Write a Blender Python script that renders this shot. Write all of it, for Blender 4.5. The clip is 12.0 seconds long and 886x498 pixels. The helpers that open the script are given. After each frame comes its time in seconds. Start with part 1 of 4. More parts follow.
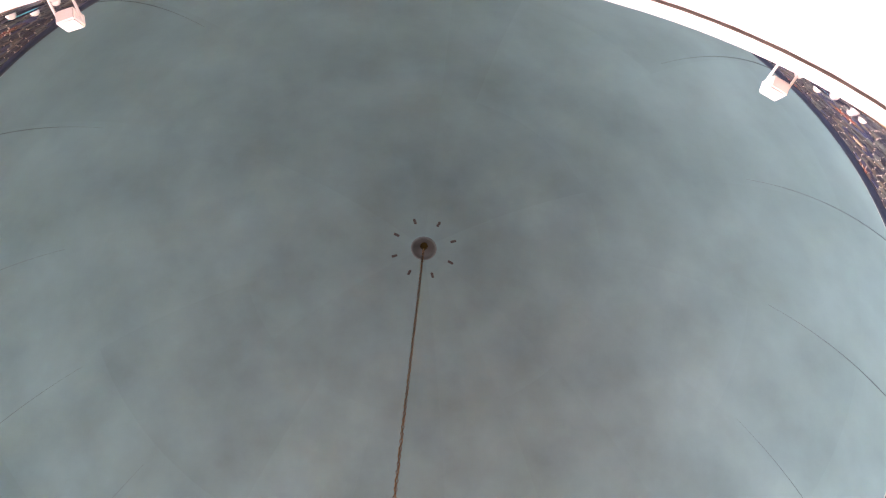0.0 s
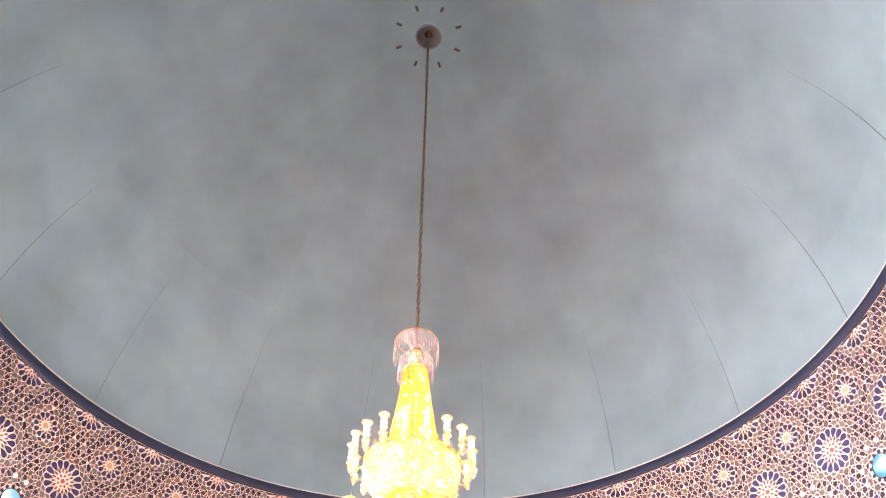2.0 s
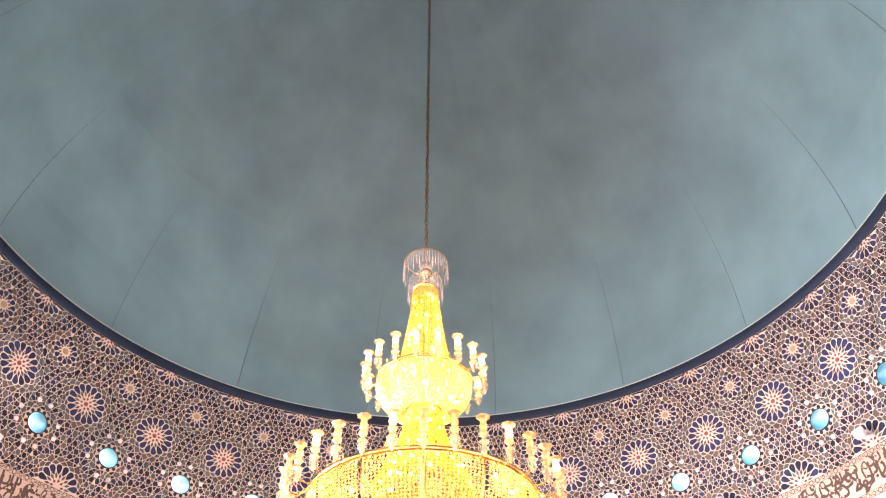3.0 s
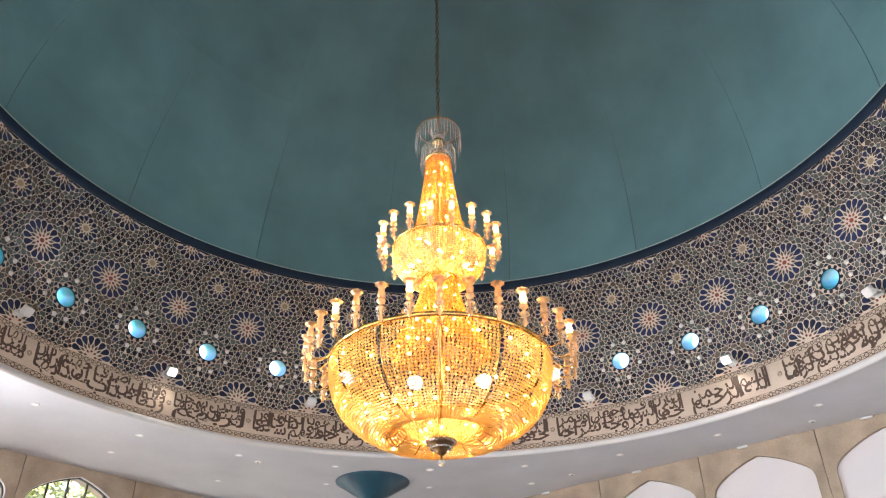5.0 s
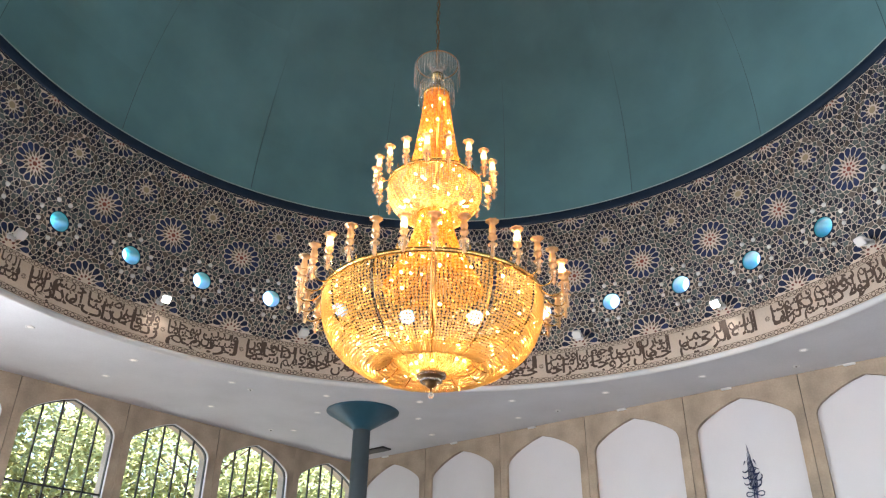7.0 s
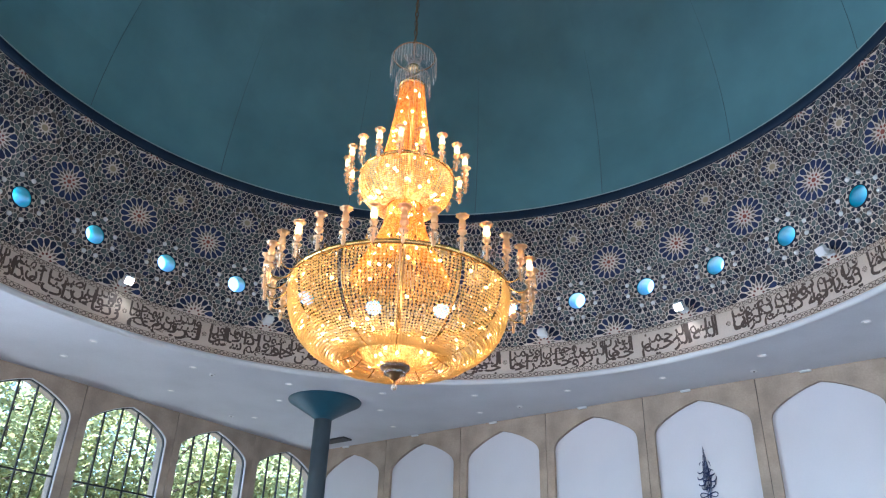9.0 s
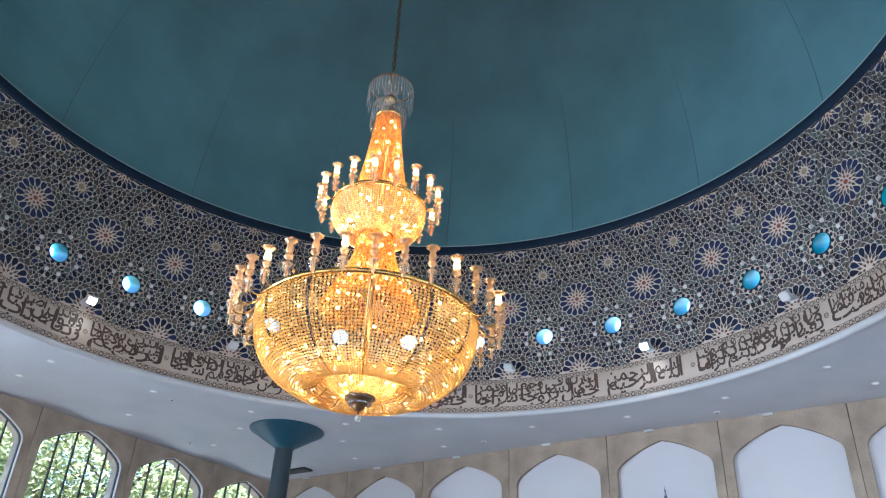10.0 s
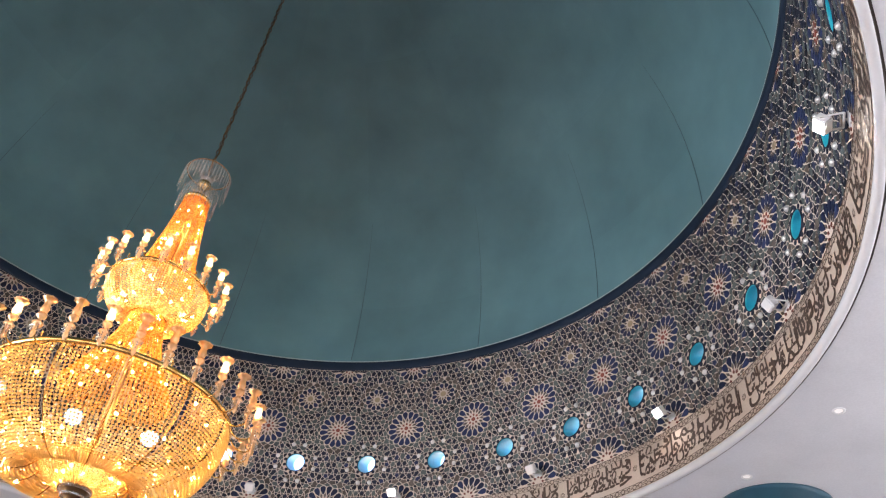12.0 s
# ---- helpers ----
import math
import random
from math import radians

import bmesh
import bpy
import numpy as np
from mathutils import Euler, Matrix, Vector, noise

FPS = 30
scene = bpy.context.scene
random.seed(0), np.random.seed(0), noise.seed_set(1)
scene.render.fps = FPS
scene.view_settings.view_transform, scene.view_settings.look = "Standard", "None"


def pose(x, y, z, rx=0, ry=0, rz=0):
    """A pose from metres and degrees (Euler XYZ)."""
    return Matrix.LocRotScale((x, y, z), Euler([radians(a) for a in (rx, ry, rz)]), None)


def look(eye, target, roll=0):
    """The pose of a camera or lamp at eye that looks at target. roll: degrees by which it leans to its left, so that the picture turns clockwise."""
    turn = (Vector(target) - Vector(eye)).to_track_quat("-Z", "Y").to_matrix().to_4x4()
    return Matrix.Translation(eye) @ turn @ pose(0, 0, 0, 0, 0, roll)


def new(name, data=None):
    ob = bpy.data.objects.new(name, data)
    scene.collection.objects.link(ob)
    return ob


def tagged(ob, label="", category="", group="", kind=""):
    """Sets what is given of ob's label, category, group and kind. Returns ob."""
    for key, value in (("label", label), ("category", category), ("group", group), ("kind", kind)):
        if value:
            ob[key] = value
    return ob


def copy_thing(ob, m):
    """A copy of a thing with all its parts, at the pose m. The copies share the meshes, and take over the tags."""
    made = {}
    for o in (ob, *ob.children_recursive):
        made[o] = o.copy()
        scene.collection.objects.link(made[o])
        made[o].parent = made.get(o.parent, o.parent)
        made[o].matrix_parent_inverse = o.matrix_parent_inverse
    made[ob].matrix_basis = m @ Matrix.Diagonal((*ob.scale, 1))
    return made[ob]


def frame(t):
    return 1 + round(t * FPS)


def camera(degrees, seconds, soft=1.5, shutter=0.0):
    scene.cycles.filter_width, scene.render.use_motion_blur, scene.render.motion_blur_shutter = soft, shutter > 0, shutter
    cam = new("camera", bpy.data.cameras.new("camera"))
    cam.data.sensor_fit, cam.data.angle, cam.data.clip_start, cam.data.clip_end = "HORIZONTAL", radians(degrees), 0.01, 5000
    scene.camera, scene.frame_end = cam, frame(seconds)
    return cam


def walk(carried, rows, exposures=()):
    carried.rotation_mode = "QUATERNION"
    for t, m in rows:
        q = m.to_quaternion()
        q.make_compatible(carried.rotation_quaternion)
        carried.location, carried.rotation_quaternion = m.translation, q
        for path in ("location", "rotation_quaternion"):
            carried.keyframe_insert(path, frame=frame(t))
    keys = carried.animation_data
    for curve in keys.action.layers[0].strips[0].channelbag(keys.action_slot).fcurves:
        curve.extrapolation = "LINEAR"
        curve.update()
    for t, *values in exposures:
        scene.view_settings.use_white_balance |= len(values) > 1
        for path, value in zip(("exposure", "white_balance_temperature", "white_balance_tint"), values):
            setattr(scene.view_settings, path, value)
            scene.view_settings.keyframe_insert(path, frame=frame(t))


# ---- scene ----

from collections import defaultdict

# ---- camera and its walk ----
EYE = (0.0, -8.539, 1.6)
ROWS = (
    (0.0, 154.499, -1.603, -6.642), (0.5, 150.255, -1.283, -5.339), (1.0, 146.169, -0.968, -4.620),
    (1.5, 142.569, -0.650, -3.813), (2.0, 139.110, -0.172, -2.757), (2.5, 135.999, 0.080, -2.012),
    (3.0, 133.259, 0.272, -1.449), (3.5, 130.492, 0.400, -0.984), (5.5, 122.054, 0.562, 0.237),
    (6.0, 120.806, 0.282, 0.084), (6.5, 119.756, -0.148, -0.342), (7.0, 118.951, -0.669, -1.152),
    (9.0, 118.512, -1.690, -4.314), (9.5, 119.538, -1.912, -5.177), (10.0, 120.961, -2.473, -7.281),
    (10.5, 122.623, -3.344, -11.272), (11.0, 124.733, -4.184, -17.008), (11.5, 127.514, -5.028, -23.223),
    (12.0, 131.597, -5.181, -28.212),
)
EXPOSURES = ((0.0, 4.5, 7900, 50), (0.6, 4.85, 8100, 60), (1.5, 4.95, 8200, 64), (2.1, 4.85, 8200, 62), (2.5, 4.65, 8200, 60), (3.0, 4.3, 7500, 44), (3.6, 3.9, 6900, 30),
             (5.4, 2.95, 6400, 15), (7.0, 2.85, 6200, 13), (9.0, 2.65, 5100, 10), (11.4, 2.7, 5200, 9), (12.0, 2.8, 6300, 21))
cam = camera(59.44, 12.0, soft=1.15)
walk(cam, [(t, pose(*EYE, a, b, c)) for t, a, b, c in ROWS], EXPOSURES)

# ---- plan: dome axis at the origin ----
R = 8.0                      # inner radius of the drum
CELLS = 32                   # portholes round the drum
W = 2 * math.pi * R / CELLS  # arc of one cell of the pattern
AZ0 = radians(-60.42)        # azimuth of the first porthole
Z_CEIL, Z_BAND, Z_PAT, Z_CORN, Z_DOME = 7.16, 7.26, 7.99, 11.27, 11.51
L_DIR, L_OFF = radians(48.13), 11.492   # window wall: direction, distance from the axis
R_DIR, R_OFF = radians(-39.95), 9.816   # niche wall

# ---- world, sun, large lights ----
SKY = 0.15
SUN = 5.0
DAY = 40.0
world = bpy.data.worlds.new("sky")
scene.world = world
world.use_nodes = True
wn = world.node_tree
sky = wn.nodes.new("ShaderNodeTexSky")
sky.sky_type, sky.sun_disc, sky.sun_elevation, sky.sun_rotation = "NISHITA", False, radians(54), radians(200)
wn.nodes["Background"].inputs["Strength"].default_value = SKY
wn.links.new(sky.outputs[0], wn.nodes["Background"].inputs["Color"])


def lamp(name, kind, m, energy, color, **kw):
    data = bpy.data.lights.new(name, kind)
    data.energy, data.color = energy, color
    if "size" in kw:
        data.shape, data.size, data.size_y = "RECTANGLE", kw["size"][0], kw["size"][1]
    if "radius" in kw:
        data.shadow_soft_size = kw["radius"]
    if "spot" in kw:
        data.spot_size, data.spot_blend = radians(kw["spot"]), 0.8
    ob = new(name, data)
    ob.matrix_world = m
    return ob


sun_way = Vector((math.sin(radians(200)) * math.cos(radians(54)), math.cos(radians(200)) * math.cos(radians(54)), math.sin(radians(54))))
sun = lamp("sun", "SUN", look(sun_way * 60, (0, 0, 0)), SUN, (1.0, 0.95, 0.87))
sun.data.angle = radians(0.5)


# ---- materials ----
def material(name, color, rough=0.6, metal=0.0, vary=0.15, scale=3.0, fine=60.0, bump=0.1, color2=None, island=0.0, spec=0.5, coat=0.0, bdist=0.01, **extra):
    """A surface with variation at two scales: broad stains and fine grain, with a little relief."""
    m = bpy.data.materials.new(name)
    m.use_nodes = True
    nt = m.node_tree
    b = nt.nodes["Principled BSDF"]
    b.inputs["Roughness"].default_value, b.inputs["Metallic"].default_value = rough, metal
    b.inputs["Specular IOR Level"].default_value, b.inputs["Coat Weight"].default_value = spec, coat
    tc = nt.nodes.new("ShaderNodeTexCoord")
    n1, n2 = nt.nodes.new("ShaderNodeTexNoise"), nt.nodes.new("ShaderNodeTexNoise")
    n1.inputs["Scale"].default_value, n1.inputs["Detail"].default_value = scale, 6
    n2.inputs["Scale"].default_value, n2.inputs["Detail"].default_value = fine, 3
    for n in (n1, n2):
        nt.links.new(tc.outputs["Object"], n.inputs["Vector"])
    c = Vector(color)
    d = Vector(color2) if color2 else c * (1 - vary)
    ramp = nt.nodes.new("ShaderNodeValToRGB")
    ramp.color_ramp.elements[0].position, ramp.color_ramp.elements[1].position = 0.3, 0.7
    ramp.color_ramp.elements[0].color, ramp.color_ramp.elements[1].color = (*d, 1), (*(c if color2 else c * (1 + vary * 0.5)), 1)
    nt.links.new(n1.outputs["Fac"], ramp.inputs["Fac"])
    mix = nt.nodes.new("ShaderNodeMix")
    mix.data_type, mix.blend_type = "RGBA", "MULTIPLY"
    mix.inputs["Factor"].default_value = min(1.0, vary * 2)
    r2 = nt.nodes.new("ShaderNodeMapRange")
    r2.inputs["From Min"].default_value, r2.inputs["From Max"].default_value = 0.3, 0.7
    r2.inputs["To Min"].default_value, r2.inputs["To Max"].default_value = 0.7, 1.1
    nt.links.new(n2.outputs["Fac"], r2.inputs["Value"])
    nt.links.new(ramp.outputs["Color"], mix.inputs["A"])
    nt.links.new(r2.outputs["Result"], mix.inputs["B"])
    out = mix.outputs["Result"]
    if island:
        geo, hsv, mr = nt.nodes.new("ShaderNodeNewGeometry"), nt.nodes.new("ShaderNodeHueSaturation"), nt.nodes.new("ShaderNodeMapRange")
        mr.inputs["To Min"].default_value, mr.inputs["To Max"].default_value = 1 - island, 1 + island
        nt.links.new(geo.outputs["Random Per Island"], mr.inputs["Value"])
        nt.links.new(mr.outputs["Result"], hsv.inputs["Value"])
        nt.links.new(out, hsv.inputs["Color"])
        out = hsv.outputs["Color"]
    nt.links.new(out, b.inputs["Base Color"])
    if bump:
        bp = nt.nodes.new("ShaderNodeBump")
        bp.inputs["Strength"].default_value, bp.inputs["Distance"].default_value = bump, bdist
        nt.links.new(n2.outputs["Fac"], bp.inputs["Height"])
        nt.links.new(bp.outputs["Normal"], b.inputs["Normal"])
    for key, value in extra.items():
        b.inputs[key.replace("_", " ")].default_value = value
    return m


def glow(name, color, strength):
    m = bpy.data.materials.new(name)
    m.use_nodes = True
    b = m.node_tree.nodes["Principled BSDF"]
    b.inputs["Base Color"].default_value = (*color, 1)
    b.inputs["Emission Color"].default_value = (*color, 1)
    b.inputs["Emission Strength"].default_value = strength
    return m


def bead_material(name, color, clear, low=0.35, gloss=0.3):
    """Cut crystal beads: light passes through them and glints on them."""
    m = bpy.data.materials.new(name)
    m.use_nodes = True
    nt = m.node_tree
    nt.nodes.remove(nt.nodes["Principled BSDF"])
    out = nt.nodes["Material Output"]
    tr, gl, tp = nt.nodes.new("ShaderNodeBsdfTranslucent"), nt.nodes.new("ShaderNodeBsdfGlossy"), nt.nodes.new("ShaderNodeBsdfTransparent")
    tr.inputs["Color"].default_value, gl.inputs["Color"].default_value, gl.inputs["Roughness"].default_value = (*color, 1), (*color, 1), 0.12
    tp.inputs["Color"].default_value = (*color, 1)
    geo, ramp = nt.nodes.new("ShaderNodeNewGeometry"), nt.nodes.new("ShaderNodeValToRGB")
    ramp.color_ramp.elements[0].color = (color[0] * low, color[1] * low * 0.8, color[2] * low * 0.6, 1)
    ramp.color_ramp.elements[1].color = (*color, 1)
    nt.links.new(geo.outputs["Random Per Island"], ramp.inputs["Fac"])
    nt.links.new(ramp.outputs["Color"], tr.inputs["Color"])
    a, b = nt.nodes.new("ShaderNodeMixShader"), nt.nodes.new("ShaderNodeMixShader")
    a.inputs["Fac"].default_value, b.inputs["Fac"].default_value = gloss, clear
    nt.links.new(tr.outputs[0], a.inputs[1])
    nt.links.new(gl.outputs[0], a.inputs[2])
    nt.links.new(a.outputs[0], b.inputs[1])
    nt.links.new(tp.outputs[0], b.inputs[2])
    nt.links.new(b.outputs[0], out.inputs["Surface"])
    return m


def pane_material():
    m = bpy.data.materials.new("window_glass")
    m.use_nodes = True
    nt = m.node_tree
    nt.nodes.remove(nt.nodes["Principled BSDF"])
    tp, gl, mx, fr = (nt.nodes.new(k) for k in ("ShaderNodeBsdfTransparent", "ShaderNodeBsdfGlossy", "ShaderNodeMixShader", "ShaderNodeFresnel"))
    gl.inputs["Roughness"].default_value = 0.02
    tp.inputs["Color"].default_value = (0.93, 0.96, 0.95, 1)
    nt.links.new(fr.outputs[0], mx.inputs["Fac"])
    nt.links.new(tp.outputs[0], mx.inputs[1])
    nt.links.new(gl.outputs[0], mx.inputs[2])
    nt.links.new(mx.outputs[0], nt.nodes["Material Output"].inputs["Surface"])
    return m


def dome_material():
    """Brushed teal plaster: cloudy paint, panels that differ a little between the seams, a darker ring about the crown.
    """
    m = material("dome_paint", (0.128, 0.268, 0.300), 0.6, vary=0.07, scale=0.6, fine=2.0, bump=0.04, color2=(0.086, 0.187, 0.213), bdist=0.02)
    nt = m.node_tree
    b = nt.nodes["Principled BSDF"]
    paint = b.inputs["Base Color"].links[0].from_socket

    def calc(op, x, y=0.0):
        n = nt.nodes.new("ShaderNodeMath")
        n.operation = op
        for i, val in enumerate((x, y)):
            if isinstance(val, (int, float)):
                n.inputs[i].default_value = val
            else:
                nt.links.new(val, n.inputs[i])
        return n.outputs[0]
    tc, sep = nt.nodes.new("ShaderNodeTexCoord"), nt.nodes.new("ShaderNodeSeparateXYZ")
    warp = nt.nodes.new("ShaderNodeTexNoise")
    warp.inputs["Scale"].default_value, warp.inputs["Detail"].default_value = 0.9, 5
    nt.links.new(tc.outputs["Object"], sep.inputs[0])
    nt.links.new(tc.outputs["Object"], warp.inputs["Vector"])
    x, y, z = sep.outputs
    sector = calc("FLOOR", calc("DIVIDE", calc("SUBTRACT", calc("ARCTAN2", x, y), radians(12.5)), radians(22.5)))
    tier = calc("FLOOR", calc("DIVIDE", z, 2.6))
    comb, white, span = nt.nodes.new("ShaderNodeCombineXYZ"), nt.nodes.new("ShaderNodeTexWhiteNoise"), nt.nodes.new("ShaderNodeMapRange")
    nt.links.new(sector, comb.inputs[0])
    nt.links.new(tier, comb.inputs[1])
    nt.links.new(comb.outputs[0], white.inputs["Vector"])
    span.inputs["To Min"].default_value, span.inputs["To Max"].default_value = 0.955, 1.035
    nt.links.new(white.outputs["Value"], span.inputs["Value"])
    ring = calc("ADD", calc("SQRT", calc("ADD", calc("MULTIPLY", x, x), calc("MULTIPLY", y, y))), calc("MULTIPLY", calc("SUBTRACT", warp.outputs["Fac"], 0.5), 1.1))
    crown_ramp = nt.nodes.new("ShaderNodeValToRGB")
    crown_ramp.color_ramp.interpolation = "EASE"
    e = crown_ramp.color_ramp.elements
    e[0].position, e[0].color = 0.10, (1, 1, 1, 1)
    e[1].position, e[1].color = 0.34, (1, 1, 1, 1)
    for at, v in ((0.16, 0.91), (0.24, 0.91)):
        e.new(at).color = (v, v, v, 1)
    nt.links.new(calc("DIVIDE", ring, 8.0), crown_ramp.inputs["Fac"])
    for factor in (span.outputs["Result"], crown_ramp.outputs["Color"]):
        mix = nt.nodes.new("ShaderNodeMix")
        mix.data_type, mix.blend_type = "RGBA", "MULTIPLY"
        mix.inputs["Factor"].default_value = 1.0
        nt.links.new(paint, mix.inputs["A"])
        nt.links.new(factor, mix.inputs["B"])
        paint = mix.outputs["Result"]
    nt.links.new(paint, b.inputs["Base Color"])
    return m


DOME_PAINT = dome_material()
LEDGE = material("pale_ledge", (0.34, 0.42, 0.43), 0.6)
SEAM = material("seam_paint", (0.07, 0.13, 0.15), 0.6)
NAVY_CORNICE = material("navy_cornice", (0.010, 0.022, 0.045), 0.6, spec=0.25)
STRAP = material("strap_cream", (0.64, 0.545, 0.45), 0.5, vary=0.15, scale=1.5, island=0.1)
NAVY = material("navy_tile", (0.016, 0.026, 0.075), 0.5, spec=0.3, vary=0.3, scale=6, island=0.5)
DARK = material("dark_tile", (0.018, 0.023, 0.042), 0.55, spec=0.25, vary=0.3, scale=6, island=0.5)
GREYGREEN = material("grey_green_tile", (0.095, 0.115, 0.112), 0.6, spec=0.25, vary=0.2, scale=6, island=0.3)
TAUPE = material("taupe_tile", (0.12, 0.10, 0.086), 0.6, spec=0.25, vary=0.2, scale=6, island=0.35)
RED = material("red_tile", (0.20, 0.05, 0.03), 0.4, vary=0.2, island=0.3)
SAND = material("sand_tile", (0.42, 0.33, 0.2), 0.4, vary=0.2)
CREAM = material("cream_band", (0.57, 0.47, 0.375), 0.55, vary=0.12, scale=1.2, fine=30)
SCRIPT = material("brown_script", (0.085, 0.053, 0.037), 0.5, vary=0.2)
WHITE = material("white_plaster", (0.63, 0.635, 0.655), 0.7, vary=0.10, scale=0.7, fine=40, bump=0.05)
TRIM = material("white_trim", (0.64, 0.64, 0.64), 0.45, vary=0.05)
CONCRETE = material("precast_concrete", (0.49, 0.39, 0.29), 0.8, vary=0.2, scale=1.5, fine=26, bump=0.25, color2=(0.28, 0.225, 0.172))
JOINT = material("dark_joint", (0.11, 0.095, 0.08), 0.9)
NICHE = material("niche_white", (0.64, 0.63, 0.655), 0.6, vary=0.04, scale=0.7, bump=0.03)
TEAL = material("teal_paint", (0.022, 0.085, 0.125), 0.4, vary=0.15, scale=4)
SLATE = material("slate_paint", (0.03, 0.05, 0.065), 0.45, vary=0.15, scale=4)
CARPET = material("carpet", (0.15, 0.095, 0.078), 0.95, vary=0.2, scale=2, fine=200)
BLACK = material("black_metal", (0.02, 0.02, 0.022), 0.4)
BRASS = material("brass", (0.72, 0.46, 0.15), 0.25, metal=1.0, vary=0.15, scale=8)
DARKBRASS = material("dark_brass", (0.30, 0.18, 0.08), 0.35, metal=1.0, vary=0.2, scale=8)
RIBMETAL = material("rib_bronze", (0.10, 0.06, 0.025), 0.5, metal=0.6, vary=0.2)
CHAIN = material("chain_bronze", (0.16, 0.105, 0.06), 0.4, metal=0.8, vary=0.2, scale=12)
EMBLEM = material("blue_metal", (0.015, 0.03, 0.10), 0.35, vary=0.1)
ENAMEL = material("white_enamel", (0.75, 0.75, 0.74), 0.4, vary=0.05)
BEAD = bead_material("amber_bead", (1.0, 0.82, 0.45), 0.06, 0.62, 0.28)
ROPE = bead_material("amber_rope", (1.0, 0.60, 0.16), 0.10, 0.55)
CLEAR = material("clear_crystal", (0.8, 0.78, 0.72), 0.05, vary=0.02, bump=0, Transmission_Weight=0.75, spec=0.8)
OPAL = bead_material("opal_glass", (0.90, 0.72, 0.50), 0.36, 0.85, 0.35)
BULB = glow("warm_bulb", (1.0, 0.66, 0.28), 14.0)
FLAME = glow("lit_bulb", (1.0, 0.70, 0.36), 8.0)
SPOTLENS = glow("spot_lens", (1.0, 0.96, 0.86), 9.0)
DOWNLENS = glow("downlight_lens", (1.0, 0.96, 0.9), 0.06)
PORTHOLE = material("turquoise_glaze", (0.022, 0.44, 0.52), 0.35, vary=0.12, scale=5, bump=0)
PEARL = material("silvered_glass", (0.86, 0.85, 0.83), 0.28, metal=0.7, vary=0.1)
PANE = pane_material()
LEAF = bead_material("leaf_blade", (0.42, 0.47, 0.27), 0.0, 0.72, 0.08)
BARK = material("bark", (0.09, 0.065, 0.045), 0.9, vary=0.3, scale=4)
PALE_GROUND = material("pale_ground", (0.22, 0.21, 0.185), 0.85, vary=0.2, scale=0.6, fine=20)


# ---- mesh helpers ----
def mesh_from(name, verts, faces, mats, slots=None, smooth=False):
    me = bpy.data.meshes.new(name)
    me.from_pydata([tuple(v) for v in verts], [], faces)
    for m in (mats if isinstance(mats, (list, tuple)) else [mats]):
        me.materials.append(m)
    if slots is not None:
        me.polygons.foreach_set("material_index", slots)
    if smooth:
        me.polygons.foreach_set("use_smooth", [True] * len(me.polygons))
    me.update()
    return me


def piece(name, me, parent=None, m=None, label=""):
    ob = new(name, me)
    if m is not None:
        ob.matrix_basis = m
    if parent is not None:
        ob.parent = parent
    return tagged(ob, label)


def part(name, bm, mat, parent=None, label="", smooth=False):
    me = bpy.data.meshes.new(name)
    bm.normal_update()
    bm.to_mesh(me)
    bm.free()
    me.materials.append(mat)
    if smooth:
        me.polygons.foreach_set("use_smooth", [True] * len(me.polygons))
    return piece(name, me, parent, None, label)


def lathe(profile, n=32, a0=0.0, a1=2 * math.pi):
    """Turns (radius, z) rows about the z axis: verts and faces."""
    full = abs(a1 - a0 - 2 * math.pi) < 1e-6
    cols = n if full else n + 1
    verts = [(r * math.sin(a0 + (a1 - a0) * j / n), r * math.cos(a0 + (a1 - a0) * j / n), z) for r, z in profile for j in range(cols)]
    faces = []
    for i in range(len(profile) - 1):
        for j in range(n):
            k = (j + 1) % cols if full else j + 1
            faces.append((i * cols + j, i * cols + k, (i + 1) * cols + k, (i + 1) * cols + j))
    return verts, faces


def lathed(name, profile, mat, parent=None, n=32, label="", m=None, smooth=True):
    v, f = lathe(profile, n)
    return piece(name, mesh_from(name, v, f, mat, smooth=smooth), parent, m, label)


def box_bm(bm, size, at=(0, 0, 0), bevel=0.0):
    r = bmesh.ops.create_cube(bm, size=1.0, matrix=Matrix.LocRotScale(at, None, size))
    if bevel:
        bmesh.ops.bevel(bm, geom=list({e for v in r["verts"] for e in v.link_edges}), offset=bevel, segments=2, affect="EDGES")


def boxed(name, size, mat, parent=None, at=(0, 0, 0), bevel=0.0, label=""):
    bm = bmesh.new()
    box_bm(bm, size, at, bevel)
    return part(name, bm, mat, parent, label)


def tube(points, radius, n=6):
    """A round bar along points: verts and faces."""
    verts, faces = [], []
    pts = [Vector(p) for p in points]
    for i, p in enumerate(pts):
        d = (pts[min(i + 1, len(pts) - 1)] - pts[max(i - 1, 0)]).normalized()
        a = d.cross(Vector((0.3, 0.2, 1)) if abs(d.z) < 0.9 else Vector((1, 0.1, 0))).normalized()
        b = d.cross(a)
        rr = radius[i] if isinstance(radius, (list, tuple)) else radius
        verts += [p + (a * math.cos(2 * math.pi * k / n) + b * math.sin(2 * math.pi * k / n)) * rr for k in range(n)]
    for i in range(len(pts) - 1):
        for k in range(n):
            faces.append((i * n + k, i * n + (k + 1) % n, (i + 1) * n + (k + 1) % n, (i + 1) * n + k))
    faces += [tuple(range(n - 1, -1, -1)), tuple(range((len(pts) - 1) * n, len(pts) * n))]
    return verts, faces


def join(items):
    verts, faces = [], []
    for v, f in items:
        o = len(verts)
        verts += list(v)
        faces += [tuple(i + o for i in q) for q in f]
    return verts, faces


